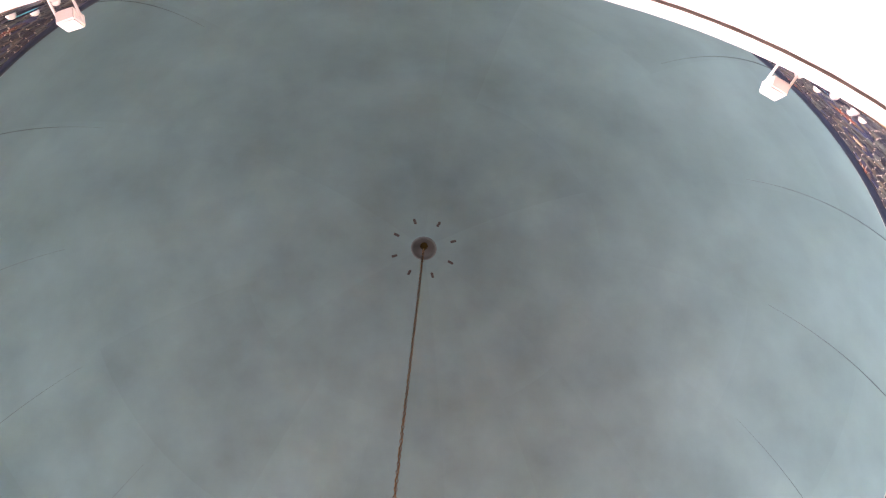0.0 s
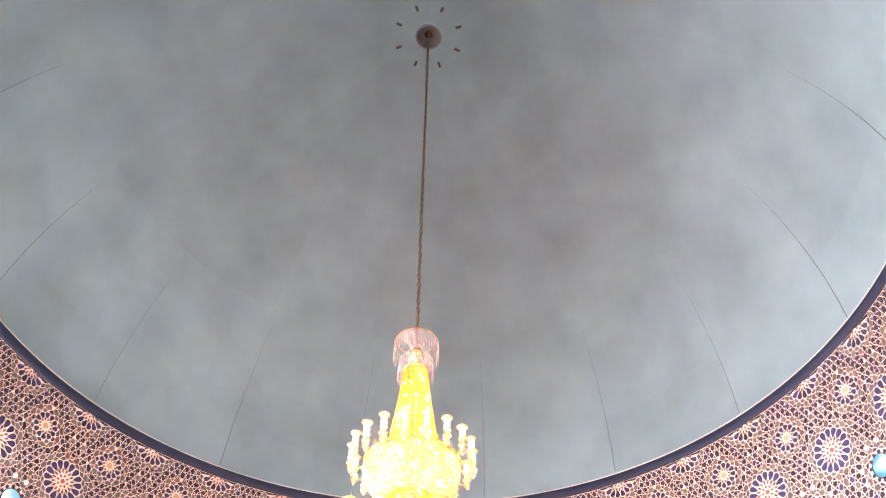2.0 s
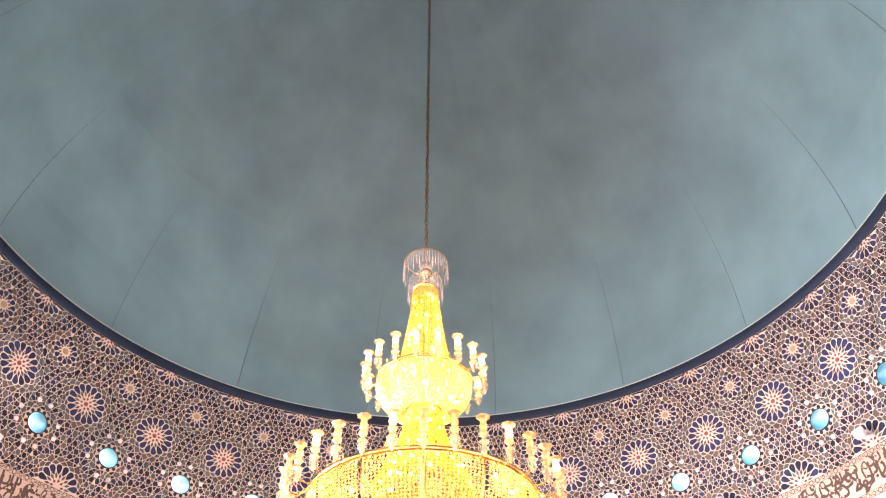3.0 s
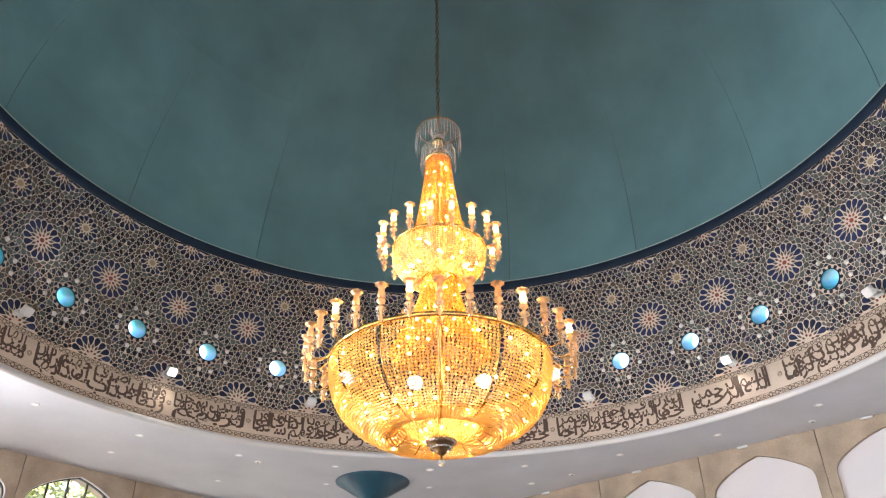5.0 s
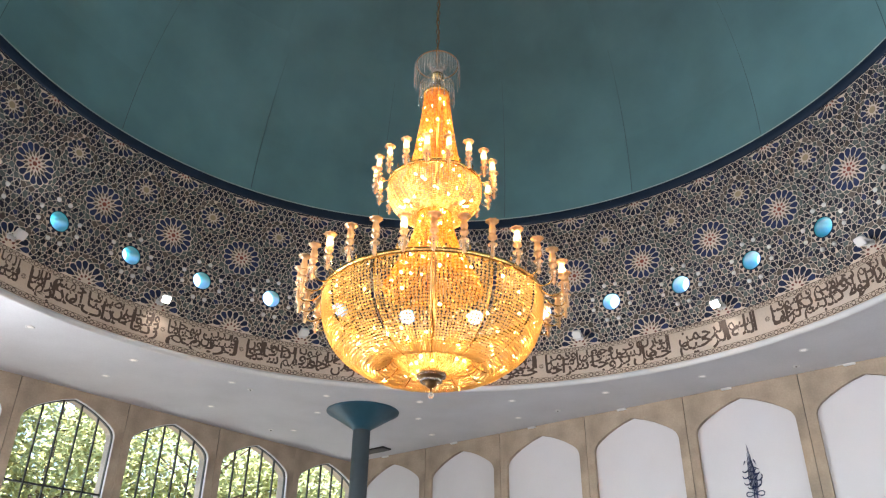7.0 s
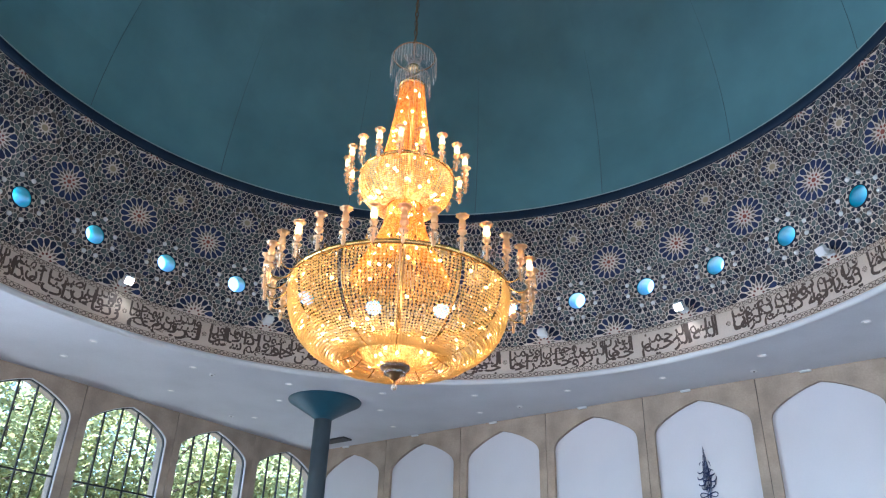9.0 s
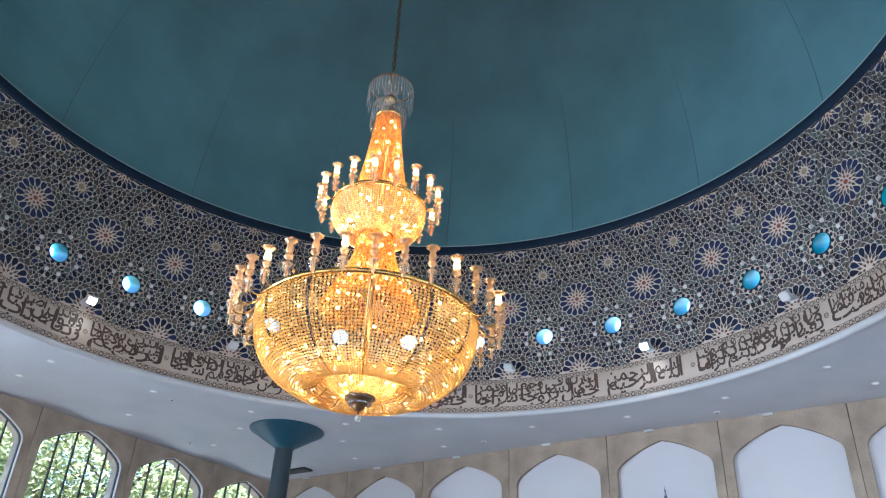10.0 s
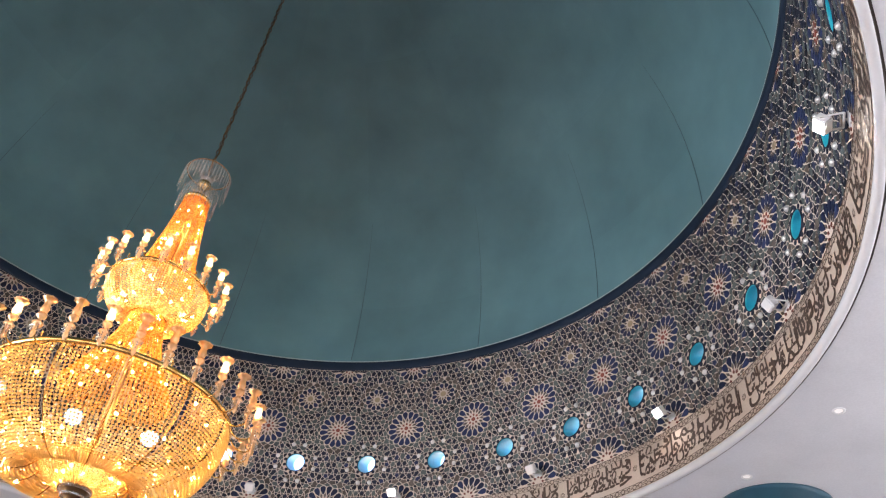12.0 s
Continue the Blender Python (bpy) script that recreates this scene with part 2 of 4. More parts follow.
def bend(s, z, out=0.0):
    """A place on the drum's inner face: arc length s from the first porthole, height z, proud by out."""
    a = AZ0 + s / R
    return ((R - out) * math.sin(a), (R - out) * math.cos(a), z)


def thing(name, label, category, group="", kind="", m=None):
    ob = new(name)
    if m is not None:
        ob.matrix_basis = m
    return tagged(ob, label, category, group, kind)


# ---- ground and floor ----
# unseen ground, made pale to bounce sunlight up through the windows
bm = bmesh.new()
bmesh.ops.create_grid(bm, x_segments=8, y_segments=8, size=900)
for v in bm.verts:
    v.co.z = -0.25
tagged(part("ground", bm, PALE_GROUND), "unseen pale ground round the building, bouncing sunlight inside", "ground", kind="structure")

ld, ln = Vector((math.cos(L_DIR), math.sin(L_DIR), 0)), Vector((-math.sin(L_DIR), math.cos(L_DIR), 0))
rd, rn = Vector((math.cos(R_DIR), math.sin(R_DIR), 0)), Vector((-math.sin(R_DIR), math.cos(R_DIR), 0))
det = ld.x * -rd.y + ld.y * rd.x
diff = rn * R_OFF - ln * L_OFF
corner_l = (diff.x * -rd.y + diff.y * rd.x) / det
CORNER = ln * L_OFF + ld * corner_l
corner_r = (CORNER - rn * R_OFF).dot(rd)
BAY = 2.515
BACK_L = corner_l - 26.0      # far end of the window wall
FAR_R = corner_r + 23.6       # far end of the niche wall
hall = [CORNER, ln * L_OFF + ld * BACK_L, None, rn * R_OFF + rd * FAR_R]
hall[2] = hall[1] + hall[3] - hall[0]
floor_me = mesh_from("floor", [Vector((p.x, p.y, z)) + (p.xy.normalized() * 0.4).to_3d() for z in (0, -0.2) for p in hall],
                     [(3, 2, 1, 0), (4, 5, 6, 7), (0, 1, 5, 4), (1, 2, 6, 5), (2, 3, 7, 6), (3, 0, 4, 7)], CARPET)
tagged(piece("floor", floor_me), "brown patterned carpet over the prayer hall floor", "floor", kind="structure")


# ---- walls with pointed arches ----
def arch(half, spring, apex, foot):
    """Half of a four-centred arch, mirrored: points from the left foot round to the right foot."""
    rise = apex - spring
    curve = [(1.0, 0.0), (0.992, 0.10), (0.968, 0.20), (0.925, 0.295), (0.86, 0.385), (0.76, 0.49), (0.62, 0.62), (0.45, 0.755), (0.24, 0.89), (0.0, 1.0)]
    right = [(half * a, spring + rise * b) for a, b in curve]
    return [(-half, foot)] + [(-x, z) for x, z in right] + [(x, z) for x, z in right[-2::-1]] + [(half, foot)]


def bay_mesh(name, width, top, foot, thick, prof, mat):
    """A precast panel with an arched opening through it. x along the wall, y outwards, z up."""
    hw = width / 2
    outer = []
    for x, z in prof:
        if z <= foot + 1e-6:
            outer.append((hw * (1 if x > 0 else -1), 0.0))
        elif abs(x) > prof[1][0] * -0.93:
            outer.append((hw * (1 if x > 0 else -1), z if z < top - 0.5 else top - 0.25))
        else:
            outer.append((x * hw / (0.93 * -prof[1][0]), top))
    n = len(prof)
    verts = [(x, y, z) for y in (0.0, thick) for loop in (prof, outer) for x, z in loop]
    faces = []
    for j in range(n - 1):
        faces.append((j, j + 1, n + j + 1, n + j))
        faces.append((2 * n + j, 3 * n + j, 3 * n + j + 1, 2 * n + j + 1))
        faces.append((j, 2 * n + j, 2 * n + j + 1, j + 1))
        faces.append((n + j, n + j + 1, 3 * n + j + 1, 3 * n + j))
    o = len(verts)
    verts += [(-prof[-1][0], 0.0, foot), (prof[-1][0], 0.0, foot), (prof[-1][0], thick, foot), (-prof[-1][0], thick, foot),
              (-hw, 0.0, 0.0), (hw, 0.0, 0.0), (hw, thick, 0.0), (-hw, thick, 0.0)]
    faces += [(o + 3, o + 2, o + 1, o), (o, o + 1, o + 5, o + 4), (o + 2, o + 3, o + 7, o + 6)]
    bm = bmesh.new()
    vs = [bm.verts.new(v) for v in verts]
    for f in faces:
        bm.faces.new([vs[i] for i in f])
    bmesh.ops.remove_doubles(bm, verts=bm.verts, dist=0.0005)
    bmesh.ops.recalc_face_normals(bm, faces=bm.faces)
    me = bpy.data.meshes.new(name)
    bm.to_mesh(me)
    bm.free()
    me.materials.append(mat)
    return me


def wall_pose(base, along, out, s):
    p = base + along * s
    return Matrix(((along.x, out.x, 0, p.x), (along.y, out.y, 0, p.y), (0, 0, 1, 0), (0, 0, 0, 1)))


WIN_PROF = arch(1.06, 6.30, 6.975, 0.45)
NICHE_PROF = arch(1.045, 6.24, 6.905, 0.45)
win_bay = bay_mesh("panel", BAY - 0.014, Z_CEIL + 0.05, 0.45, 0.42, WIN_PROF, CONCRETE)
niche_bay = bay_mesh("panel", 2.485 - 0.013, Z_CEIL + 0.05, 0.45, 0.42, NICHE_PROF, CONCRETE)


def plate(prof, y, mat, name):
    return mesh_from(name, [(x, y, z) for x, z in prof], [tuple(range(len(prof) - 1, -1, -1))], mat)


def top_of(prof, x):
    best = prof[0][1]
    for (x0, z0), (x1, z1) in zip(prof, prof[1:]):
        if x0 <= x <= x1 and x1 > x0:
            best = z0 + (z1 - z0) * (x - x0) / (x1 - x0)
    return best


def frame_ring(prof, width, y0, y1, mat, name):
    """A bar that follows the opening's edge."""
    inner = []
    for i, (x, z) in enumerate(prof):
        k = 1 - width / max(0.3, math.hypot(x, z - 5.6)) if z > 5.6 else None
        inner.append((x * k, 5.6 + (z - 5.6) * k) if k else (x - math.copysign(width, x), z))
    n = len(prof)
    verts = [(x, y, z) for y in (y0, y1) for loop in (prof, inner) for x, z in loop]
    faces = []
    for j in range(n - 1):
        faces += [(j, j + 1, n + j + 1, n + j), (n + j, n + j + 1, 3 * n + j + 1, 3 * n + j), (2 * n + j, 3 * n + j, 3 * n + j + 1, 2 * n + j + 1)]
    return mesh_from(name, verts, faces, mat)


win_frame = frame_ring(WIN_PROF, 0.030, 0.085, 0.15, BLACK, "window_frame")
win_reveal = frame_ring(WIN_PROF, 0.010, 0.020, 0.083, TRIM, "white_reveal")
MULL = [-0.635, -0.212, 0.212, 0.635]


def bar_mesh(name, w, d, z0, z1, mat):
    bm = bmesh.new()
    box_bm(bm, (w, d, z1 - z0), (0, 0, (z0 + z1) / 2), 0.006)
    me = bpy.data.meshes.new(name)
    bm.to_mesh(me)
    bm.free()
    me.materials.append(mat)
    return me


mull_me = [bar_mesh("mullion", 0.032, 0.06, 0.46, top_of(WIN_PROF, x) - 0.01, BLACK) for x in MULL]
bm = bmesh.new()
box_bm(bm, (2.06, 0.05, 0.04), (0, 0, 0), 0.006)
trans_me = bpy.data.meshes.new("transom")
bm.to_mesh(trans_me)
bm.free()
trans_me.materials.append(BLACK)
pane_me = []
edges = [-1.045] + MULL + [1.045]
for x0, x1 in zip(edges, edges[1:]):
    xs = [x0 + (x1 - x0) * k / 6 for k in range(7)]
    v = [(x0, 0.125, 0.46), (x1, 0.125, 0.46)] + [(x, 0.125, top_of(WIN_PROF, x) - 0.012) for x in reversed(xs)]
    pane_me.append(mesh_from("pane", v, [tuple(range(len(v)))], PANE))

count = 0


def window(m, wall, number):
    w = thing("window_%d" % number, "tall pointed-arch window with black metal mullions in a concrete panel", "window", "arched windows", "structure", m)
    piece("window_frame", win_frame, w)
    piece("white_reveal", win_reveal, w, None, "white painted reveal lining")
    for x, me in zip(MULL, mull_me):
        piece("mullion", me, w, pose(x, 0.115, 0))
    for z in (5.05, 3.0):
        piece("transom", trans_me, w, pose(0, 0.115, z))
    for me in pane_me:
        p = piece("pane", me, w)
        p.visible_shadow = False
    return w


def wall(name, base, along, out, centres, me, s0, s1, label):
    """A row of precast panels with narrow open joints, backed by a dark strip, and plain ends."""
    w = thing(name, label, "wall", kind="structure")
    half = max(v.co.x for v in me.vertices)
    for s in centres:
        piece("panel", me, w, wall_pose(base, along, out, s))
        for e in (-1, 1):
            bm = bmesh.new()
            box_bm(bm, (0.06, 0.25, Z_CEIL + 0.04), (s + e * (half + 0.010), 0.15, (Z_CEIL + 0.04) / 2))
            if e == 1 or s == centres[0]:
                b = part("joint_backing", bm, JOINT, w, "dark recessed joint between panels")
                b.matrix_basis = wall_pose(base, along, out, 0)
            else:
                bm.free()
    for a, b in ((s0, centres[0] - half - 0.022), (centres[-1] + half + 0.022, s1)):
        if b - a > 0.05:
            bm = bmesh.new()
            box_bm(bm, (b - a, 0.42, Z_CEIL + 0.05), ((a + b) / 2, 0.21, (Z_CEIL + 0.05) / 2))
            part("end_panel", bm, CONCRETE, w).matrix_basis = wall_pose(base, along, out, 0)
    return w


lbase, rbase = ln * L_OFF, rn * R_OFF
# the first two bays, out of view, are added to hold fill lamps
lcent = [0.99 + BAY * k for k in range(-6, 4)]
lcent[-1] = 8.52
rcent = [-9.61 + 2.485 * k for k in range(0, 9)]
wall("wall_windows", lbase, ld, ln, lcent, win_bay, BACK_L, corner_l, "beige precast concrete wall with tall arched windows")
for s in lcent:
    count += 1
    window(wall_pose(lbase, ld, ln, s), None, count)
# strong lamps added in out-of-view windows to brighten the drum's right side
for s in (lcent[0] + 1.26, lcent[2] + 1.26):
    p = lbase + ld * s + ln * 0.32
    lamp("daylight", "AREA", Matrix(((ld.x, 0, ln.x, p.x), (ld.y, 0, ln.y, p.y), (0, 1, 0, 3.4), (0, 0, 0, 1))), DAY * 12.5, (0.90, 0.96, 1.0), size=(4.4, 5.6))
wall("wall_niches", rbase, rd, rn, rcent, niche_bay, corner_r, FAR_R, "beige precast concrete wall with white arched niches")
niche_me = plate(NICHE_PROF, 0.09, NICHE, "niche_panel")
for s in rcent:
    n = tagged(piece("niche_panel", niche_me, None, wall_pose(rbase, rd, rn, s)), "smooth white panel closing a pointed arch", "wall panel", "niche panels", "structure")

# the two walls behind the camera: plain, unseen, with windows and daylight lamps added
obase, oout = hall[3].copy(), -ln
oalong = ld
o_len = (hall[3] - hall[2]).length
oc = [-1.4 - 2.515 * k for k in range(1, 9)]
oc.reverse()
wall("wall_opposite", obase, oalong, oout, oc, win_bay, -o_len, 0.0, "beige precast concrete wall with tall arched windows")
bbase, balong, bout = hall[1].copy(), rd, -rn
b_len = (hall[2] - hall[1]).length
bc = [3.4 + 2.515 * k for k in range(0, 8)]
wall("wall_back", bbase, balong, bout, bc, win_bay, 0.0, b_len, "beige precast concrete wall with tall arched windows")
for base, along, out, cs in ((obase, oalong, oout, oc), (bbase, balong, bout, bc)):
    for s in cs:
        count += 1
        window(wall_pose(base, along, out, s), None, count)
        if cs.index(s) % 2 == 0:
            p = base + along * (s + 1.26) + out * 0.32
            m = Matrix(((along.x, 0, out.x, p.x), (along.y, 0, out.y, p.y), (0, 1, 0, 3.4), (0, 0, 0, 1)))
            lamp("daylight", "AREA", m, DAY * (0.55 if cs is oc else 0.45), (0.78, 0.89, 1.0), size=(4.4, 5.6))

# ---- ceiling with the round opening, and its rim ----
N = 128
ring_in = [(8.078 * math.sin(2 * math.pi * k / N), 8.078 * math.cos(2 * math.pi * k / N)) for k in range(N)]
quad = [Vector((p.x, p.y)) + p.xy.normalized() * 0.35 for p in hall]


def on_square(a):
    d = Vector((math.sin(a), math.cos(a)))
    best = 1e9
    for p, q in zip(quad, quad[1:] + quad[:1]):
        e = q - p
        den = d.x * -e.y + d.y * e.x
        if abs(den) > 1e-9:
            t = (p.x * -e.y + p.y * e.x) / den
            u = (d.x * p.y - d.y * p.x) / den
            if t > 0 and -1e-6 <= u <= 1 + 1e-6:
                best = min(best, t)
    return d * best


angles = sorted([2 * math.pi * k / N for k in range(N)] + [math.atan2(p.x, p.y) % (2 * math.pi) for p in quad])
A = len(angles)
verts = []
for z in (Z_CEIL, Z_CEIL + 0.5):
    verts += [(8.078 * math.sin(a), 8.078 * math.cos(a), z) for a in angles]
    verts += [(*on_square(a), z) for a in angles]
faces = []
for j in range(A):
    k = (j + 1) % A
    faces += [(j, A + j, A + k, k), (2 * A + j, 2 * A + k, 3 * A + k, 3 * A + j), (A + j, 3 * A + j, 3 * A + k, A + k)]
tagged(piece("ceiling", mesh_from("ceiling", verts, faces, WHITE)), "flat white plaster ceiling with a round opening under the dome", "ceiling", kind="structure")
lathed_rim = lathed("trim", [(8.052, Z_CEIL + 0.03), (8.052, Z_CEIL - 0.012), (8.03, Z_CEIL - 0.02), (8.0, Z_CEIL - 0.016), (7.975, Z_CEIL + 0.0), (7.967, Z_CEIL + 0.03), (7.968, Z_BAND - 0.025), (7.985, Z_BAND - 0.008), (8.02, Z_BAND)], TRIM, n=192)
# dark ring closing the gap; the gap's shade is put into its colour
groove = lathed("groove", [(8.045, Z_CEIL + 0.012), (8.09, Z_CEIL + 0.012)], JOINT, lathed_rim, 192, "dark strip beside the rim, the gap's shade put into its colour")
tagged(lathed_rim, "white moulded rim round the dome opening", "trim", kind="structure")

# ---- drum, cornice and dome ----
HOLE, HOLE_Z, TUBE, SLOPE = 0.193, 8.925, 0.58, math.tan(radians(23))


def holed_ring(radius, zc, hole, z0, z1):
    """A band of the drum with one round opening at each porthole."""
    verts, faces, n = [], [], 24
    for c in range(CELLS):
        o = len(verts)
        for k in range(n):
            a = 2 * math.pi * k / n
            ca, sa = math.cos(a), math.sin(a)
            h = W / 2
            up, down = z1 - zc, zc - z0
            t = min(h / abs(ca) if abs(ca) > 1e-6 else 9e9, (up if sa > 0 else down) / abs(sa) if abs(sa) > 1e-6 else 9e9)
            for x, z in ((hole * ca, hole * sa), (t * ca, t * sa)):
                b = AZ0 + (c * W + x) / R
                verts.append((radius * math.sin(b), radius * math.cos(b), zc + z))
        for k in range(n):
            j = (k + 1) % n
            faces.append((o + 2 * k, o + 2 * k + 1, o + 2 * j + 1, o + 2 * j))
        for sx in (-1, 1):
            for z in (z0, z1):
                ang = math.atan2(z - zc, sx * W / 2) % (2 * math.pi)
                k = int(ang / (2 * math.pi) * n)
                b = AZ0 + (c * W + sx * W / 2) / R
                verts.append((radius * math.sin(b), radius * math.cos(b), z))
                faces.append((o + 2 * k + 1, len(verts) - 1, o + 2 * ((k + 1) % n) + 1))
    return verts, faces


R_OUT = R + TUBE - 0.03
drum_parts = [lathe([(R, Z_BAND - 0.05), (R, HOLE_Z - 0.5)], 192), lathe([(R, HOLE_Z + 0.5), (R, Z_CORN + 0.1), (R_OUT, Z_CORN + 0.1), (R_OUT, HOLE_Z + 1.0)], 192),
              lathe([(R_OUT, HOLE_Z - 0.6), (R_OUT, Z_BAND - 0.05)], 192), holed_ring(R, HOLE_Z, HOLE, HOLE_Z - 0.5, HOLE_Z + 0.5),
              holed_ring(R_OUT, HOLE_Z + (TUBE - 0.03) * SLOPE, 0.24, HOLE_Z - 0.6, HOLE_Z + 1.0)]
drum = piece("wall_drum", mesh_from("wall_drum", *join(drum_parts), STRAP))
tagged(drum, "round drum wall under the dome, patterned with interlaced stars", "wall", kind="structure")
corn = lathed("cornice", [(R + 0.05, Z_CORN - 0.01), (R - 0.03, Z_CORN + 0.02), (R - 0.045, Z_CORN + 0.04), (R - 0.048, Z_DOME - 0.05), (R - 0.04, Z_DOME - 0.02), (R + 0.03, Z_DOME - 0.012), (R + 0.05, Z_DOME)], NAVY_CORNICE, n=192)
tagged(corn, "dark navy cornice ring at the foot of the dome", "trim", kind="structure")
ledge = lathed("ledge", [(R + 0.03, Z_DOME - 0.008), (R - 0.035, Z_DOME - 0.006), (R - 0.04, Z_DOME + 0.012), (R + 0.03, Z_DOME + 0.02)], LEDGE, n=192)
tagged(ledge, "thin pale ledge between cornice and dome", "trim", kind="structure")
DOME_R, DOME_H = R + 0.02, 19.42 - Z_DOME
prof = []
for k in range(61):
    a = k / 60 * math.pi / 2
    prof.append((max(DOME_R * math.cos(a), 0.32), Z_DOME + DOME_H * math.sin(a)))
prof = [p for i, p in enumerate(prof) if p[0] > 0.33] + [(0.32, Z_DOME + DOME_H * math.sqrt(1 - (0.32 / DOME_R) ** 2))]
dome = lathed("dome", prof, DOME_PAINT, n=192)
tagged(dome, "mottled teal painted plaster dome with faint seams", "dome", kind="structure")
for k in range(16):
    a = radians(12.5 + 22.5 * k)
    pts = []
    for j in range(20):
        e = radians(0.6 + 27 * j / 19)
        pts.append(((DOME_R - 0.004) * math.cos(e) * math.sin(a + 0.02 * (j / 19)), (DOME_R - 0.004) * math.cos(e) * math.cos(a + 0.02 * (j / 19)), Z_DOME + DOME_H * math.sin(e)))
    v, f = tube(pts, [0.009 - 0.0065 * j / 19 for j in range(20)], 4)
    piece("seam", mesh_from("seam", v, f, SEAM), dome)
rose = thing("ceiling_rose", "dark round recess in the dome crown with brass hook", "ceiling rose", m=pose(0, 0, 19.40))
lathed("recess", [(0.33, 0.0), (0.32, -0.03), (0.29, -0.035), (0.27, 0.0), (0.26, 0.22), (0.0, 0.22)], material("grey_recess", (0.09, 0.12, 0.13), 0.6), rose, 40)
lathed("hook_plate", [(0.0, 0.18), (0.09, 0.18), (0.10, 0.12), (0.06, 0.06), (0.03, 0.0), (0.02, -0.1), (0.0, -0.1)], BRASS, rose, 20, "brass hook plate")
slot = bmesh.new()
box_bm(slot, (0.065, 0.15, 0.03), (0, 0, 0), 0.01)
slot_me = bpy.data.meshes.new("vent_slot")
slot.to_mesh(slot_me)
slot.free()
slot_me.materials.append(BLACK)
for k in range(8):
    a = 2 * math.pi * (k + 0.5) / 8
    piece("vent_slot", slot_me, rose, Matrix.Translation((0.78 * math.sin(a), 0.78 * math.cos(a), -0.025)) @ pose(0, 0, 0, -5, 0, -math.degrees(a)))


# ---- drum pattern: tiles proud of cream strapwork ----
ROSETTES = (  # arc in cells, height, polygon radius, petals
    (0.5, 9.73, 0.43, 16), (0.0, 10.49, 0.30, 12), (0.0, 8.925, 0.29, 12), (0.5, 8.03, 0.43, 16), (0.5, 11.30, 0.40, 16))


def clip(poly, nx, nz, c):
    """Keeps the side of the polygon where nx*x + nz*z <= c."""
    out = []
    for (x0, z0), (x1, z1) in zip(poly, poly[1:] + poly[:1]):
        d0, d1 = nx * x0 + nz * z0 - c, nx * x1 + nz * z1 - c
        if d0 <= 0:
            out.append((x0, z0))
        if (d0 < 0 < d1) or (d1 < 0 < d0):
            t = d0 / (d0 - d1)
            out.append((x0 + (x1 - x0) * t, z0 + (z1 - z0) * t))
    return out


def field_cells():
    """The power diagram of rosette centres, the rings round them and an even filling, over one period."""
    seeds = []
    for u, z, rp, n in ROSETTES:
        D = rp + 0.065
        seeds.append((u * W, z, 2 * D * rp - D * D, 2))
        for k in range(n):
            a = 2 * math.pi * (k + 0.5) / n
            if Z_PAT - 0.05 < z + D * math.sin(a) < Z_CORN + 0.05:
                seeds.append(((u * W + D * math.cos(a)) % W, z + D * math.sin(a), 0.0, 1))
    fixed = list(seeds)
    dx, dz = W / 12, 0.126
    fill = []
    row = 0
    z = Z_PAT + 0.03
    while z < Z_CORN:
        for k in range(12):
            x = (k + (0.5 if row % 2 else 0.0)) * dx
            ok = True
            for sx, sz, w, kind in fixed:
                d = math.hypot((x - sx + W / 2) % W - W / 2, z - sz)
                if kind == 2:
                    ok &= d > math.sqrt(max(w, 0)) * 0.5 + 0.30 if w > 0.12 else d > 0.36
                ok &= d > 0.1
            if ok:
                fill.append([x % W, z])
        z += dz
        row += 1
    for _ in range(3):
        pts = fixed + [(x, z, 0.0, 0) for x, z in fill]
        cells = power(pts)
        fill = [[sum(p[0] for p in c) / len(c) % W, sum(p[1] for p in c) / len(c)] for (s, c) in zip(pts, cells) if s[3] == 0 and len(c) > 2]
    pts = fixed + [(x, z, 0.0, 0) for x, z in fill]
    return pts, power(pts)


def power(pts):
    P = np.array([(x + k * W, z, w) for k in (-1, 0, 1) for x, z, w, _ in pts])
    cells = []
    for x, z, w, kind in pts:
        poly = [(x - 0.8, Z_PAT), (x + 0.8, Z_PAT), (x + 0.8, Z_CORN), (x - 0.8, Z_CORN)]
        d = np.hypot(P[:, 0] - x, P[:, 1] - z)
        for i in np.argsort(d)[1:40 if kind < 2 else 90]:
            nx, nz = P[i, 0] - x, P[i, 1] - z
            c = (P[i, 0] ** 2 + P[i, 1] ** 2 - x * x - z * z + w - P[i, 2]) / 2
            if abs(nx) + abs(nz) > 1e-6:
                poly = clip(poly, nx, nz, c)
        cells.append(poly)
    return cells


def shrink(poly, gap):
    """The polygon drawn in by gap on all sides, roughly."""
    cx, cz = sum(p[0] for p in poly) / len(poly), sum(p[1] for p in poly) / len(poly)
    out = []
    n = len(poly)
    for i in range(n):
        x, z = poly[i]
        (x0, z0), (x1, z1) = poly[i - 1], poly[(i + 1) % n]
        e0, e1 = Vector((x - x0, z - z0)), Vector((x1 - x, z1 - z))
        if e0.length < 1e-6 or e1.length < 1e-6:
            continue
        n0, n1 = Vector((-e0.y, e0.x)).normalized(), Vector((-e1.y, e1.x)).normalized()
        b = n0 + n1
        if b.length < 0.3:
            b = Vector((cx - x, cz - z)).normalized()
            out.append((x + b.x * gap, z + b.y * gap))
            continue
        b = b.normalized()
        k = gap / max(0.45, b.dot(n0))
        out.append((x + b.x * k, z + b.y * k))
    return out


def area(poly):
    return 0.5 * sum(a[0] * b[1] - b[0] * a[1] for a, b in zip(poly, poly[1:] + poly[:1]))


THETA = radians(46)


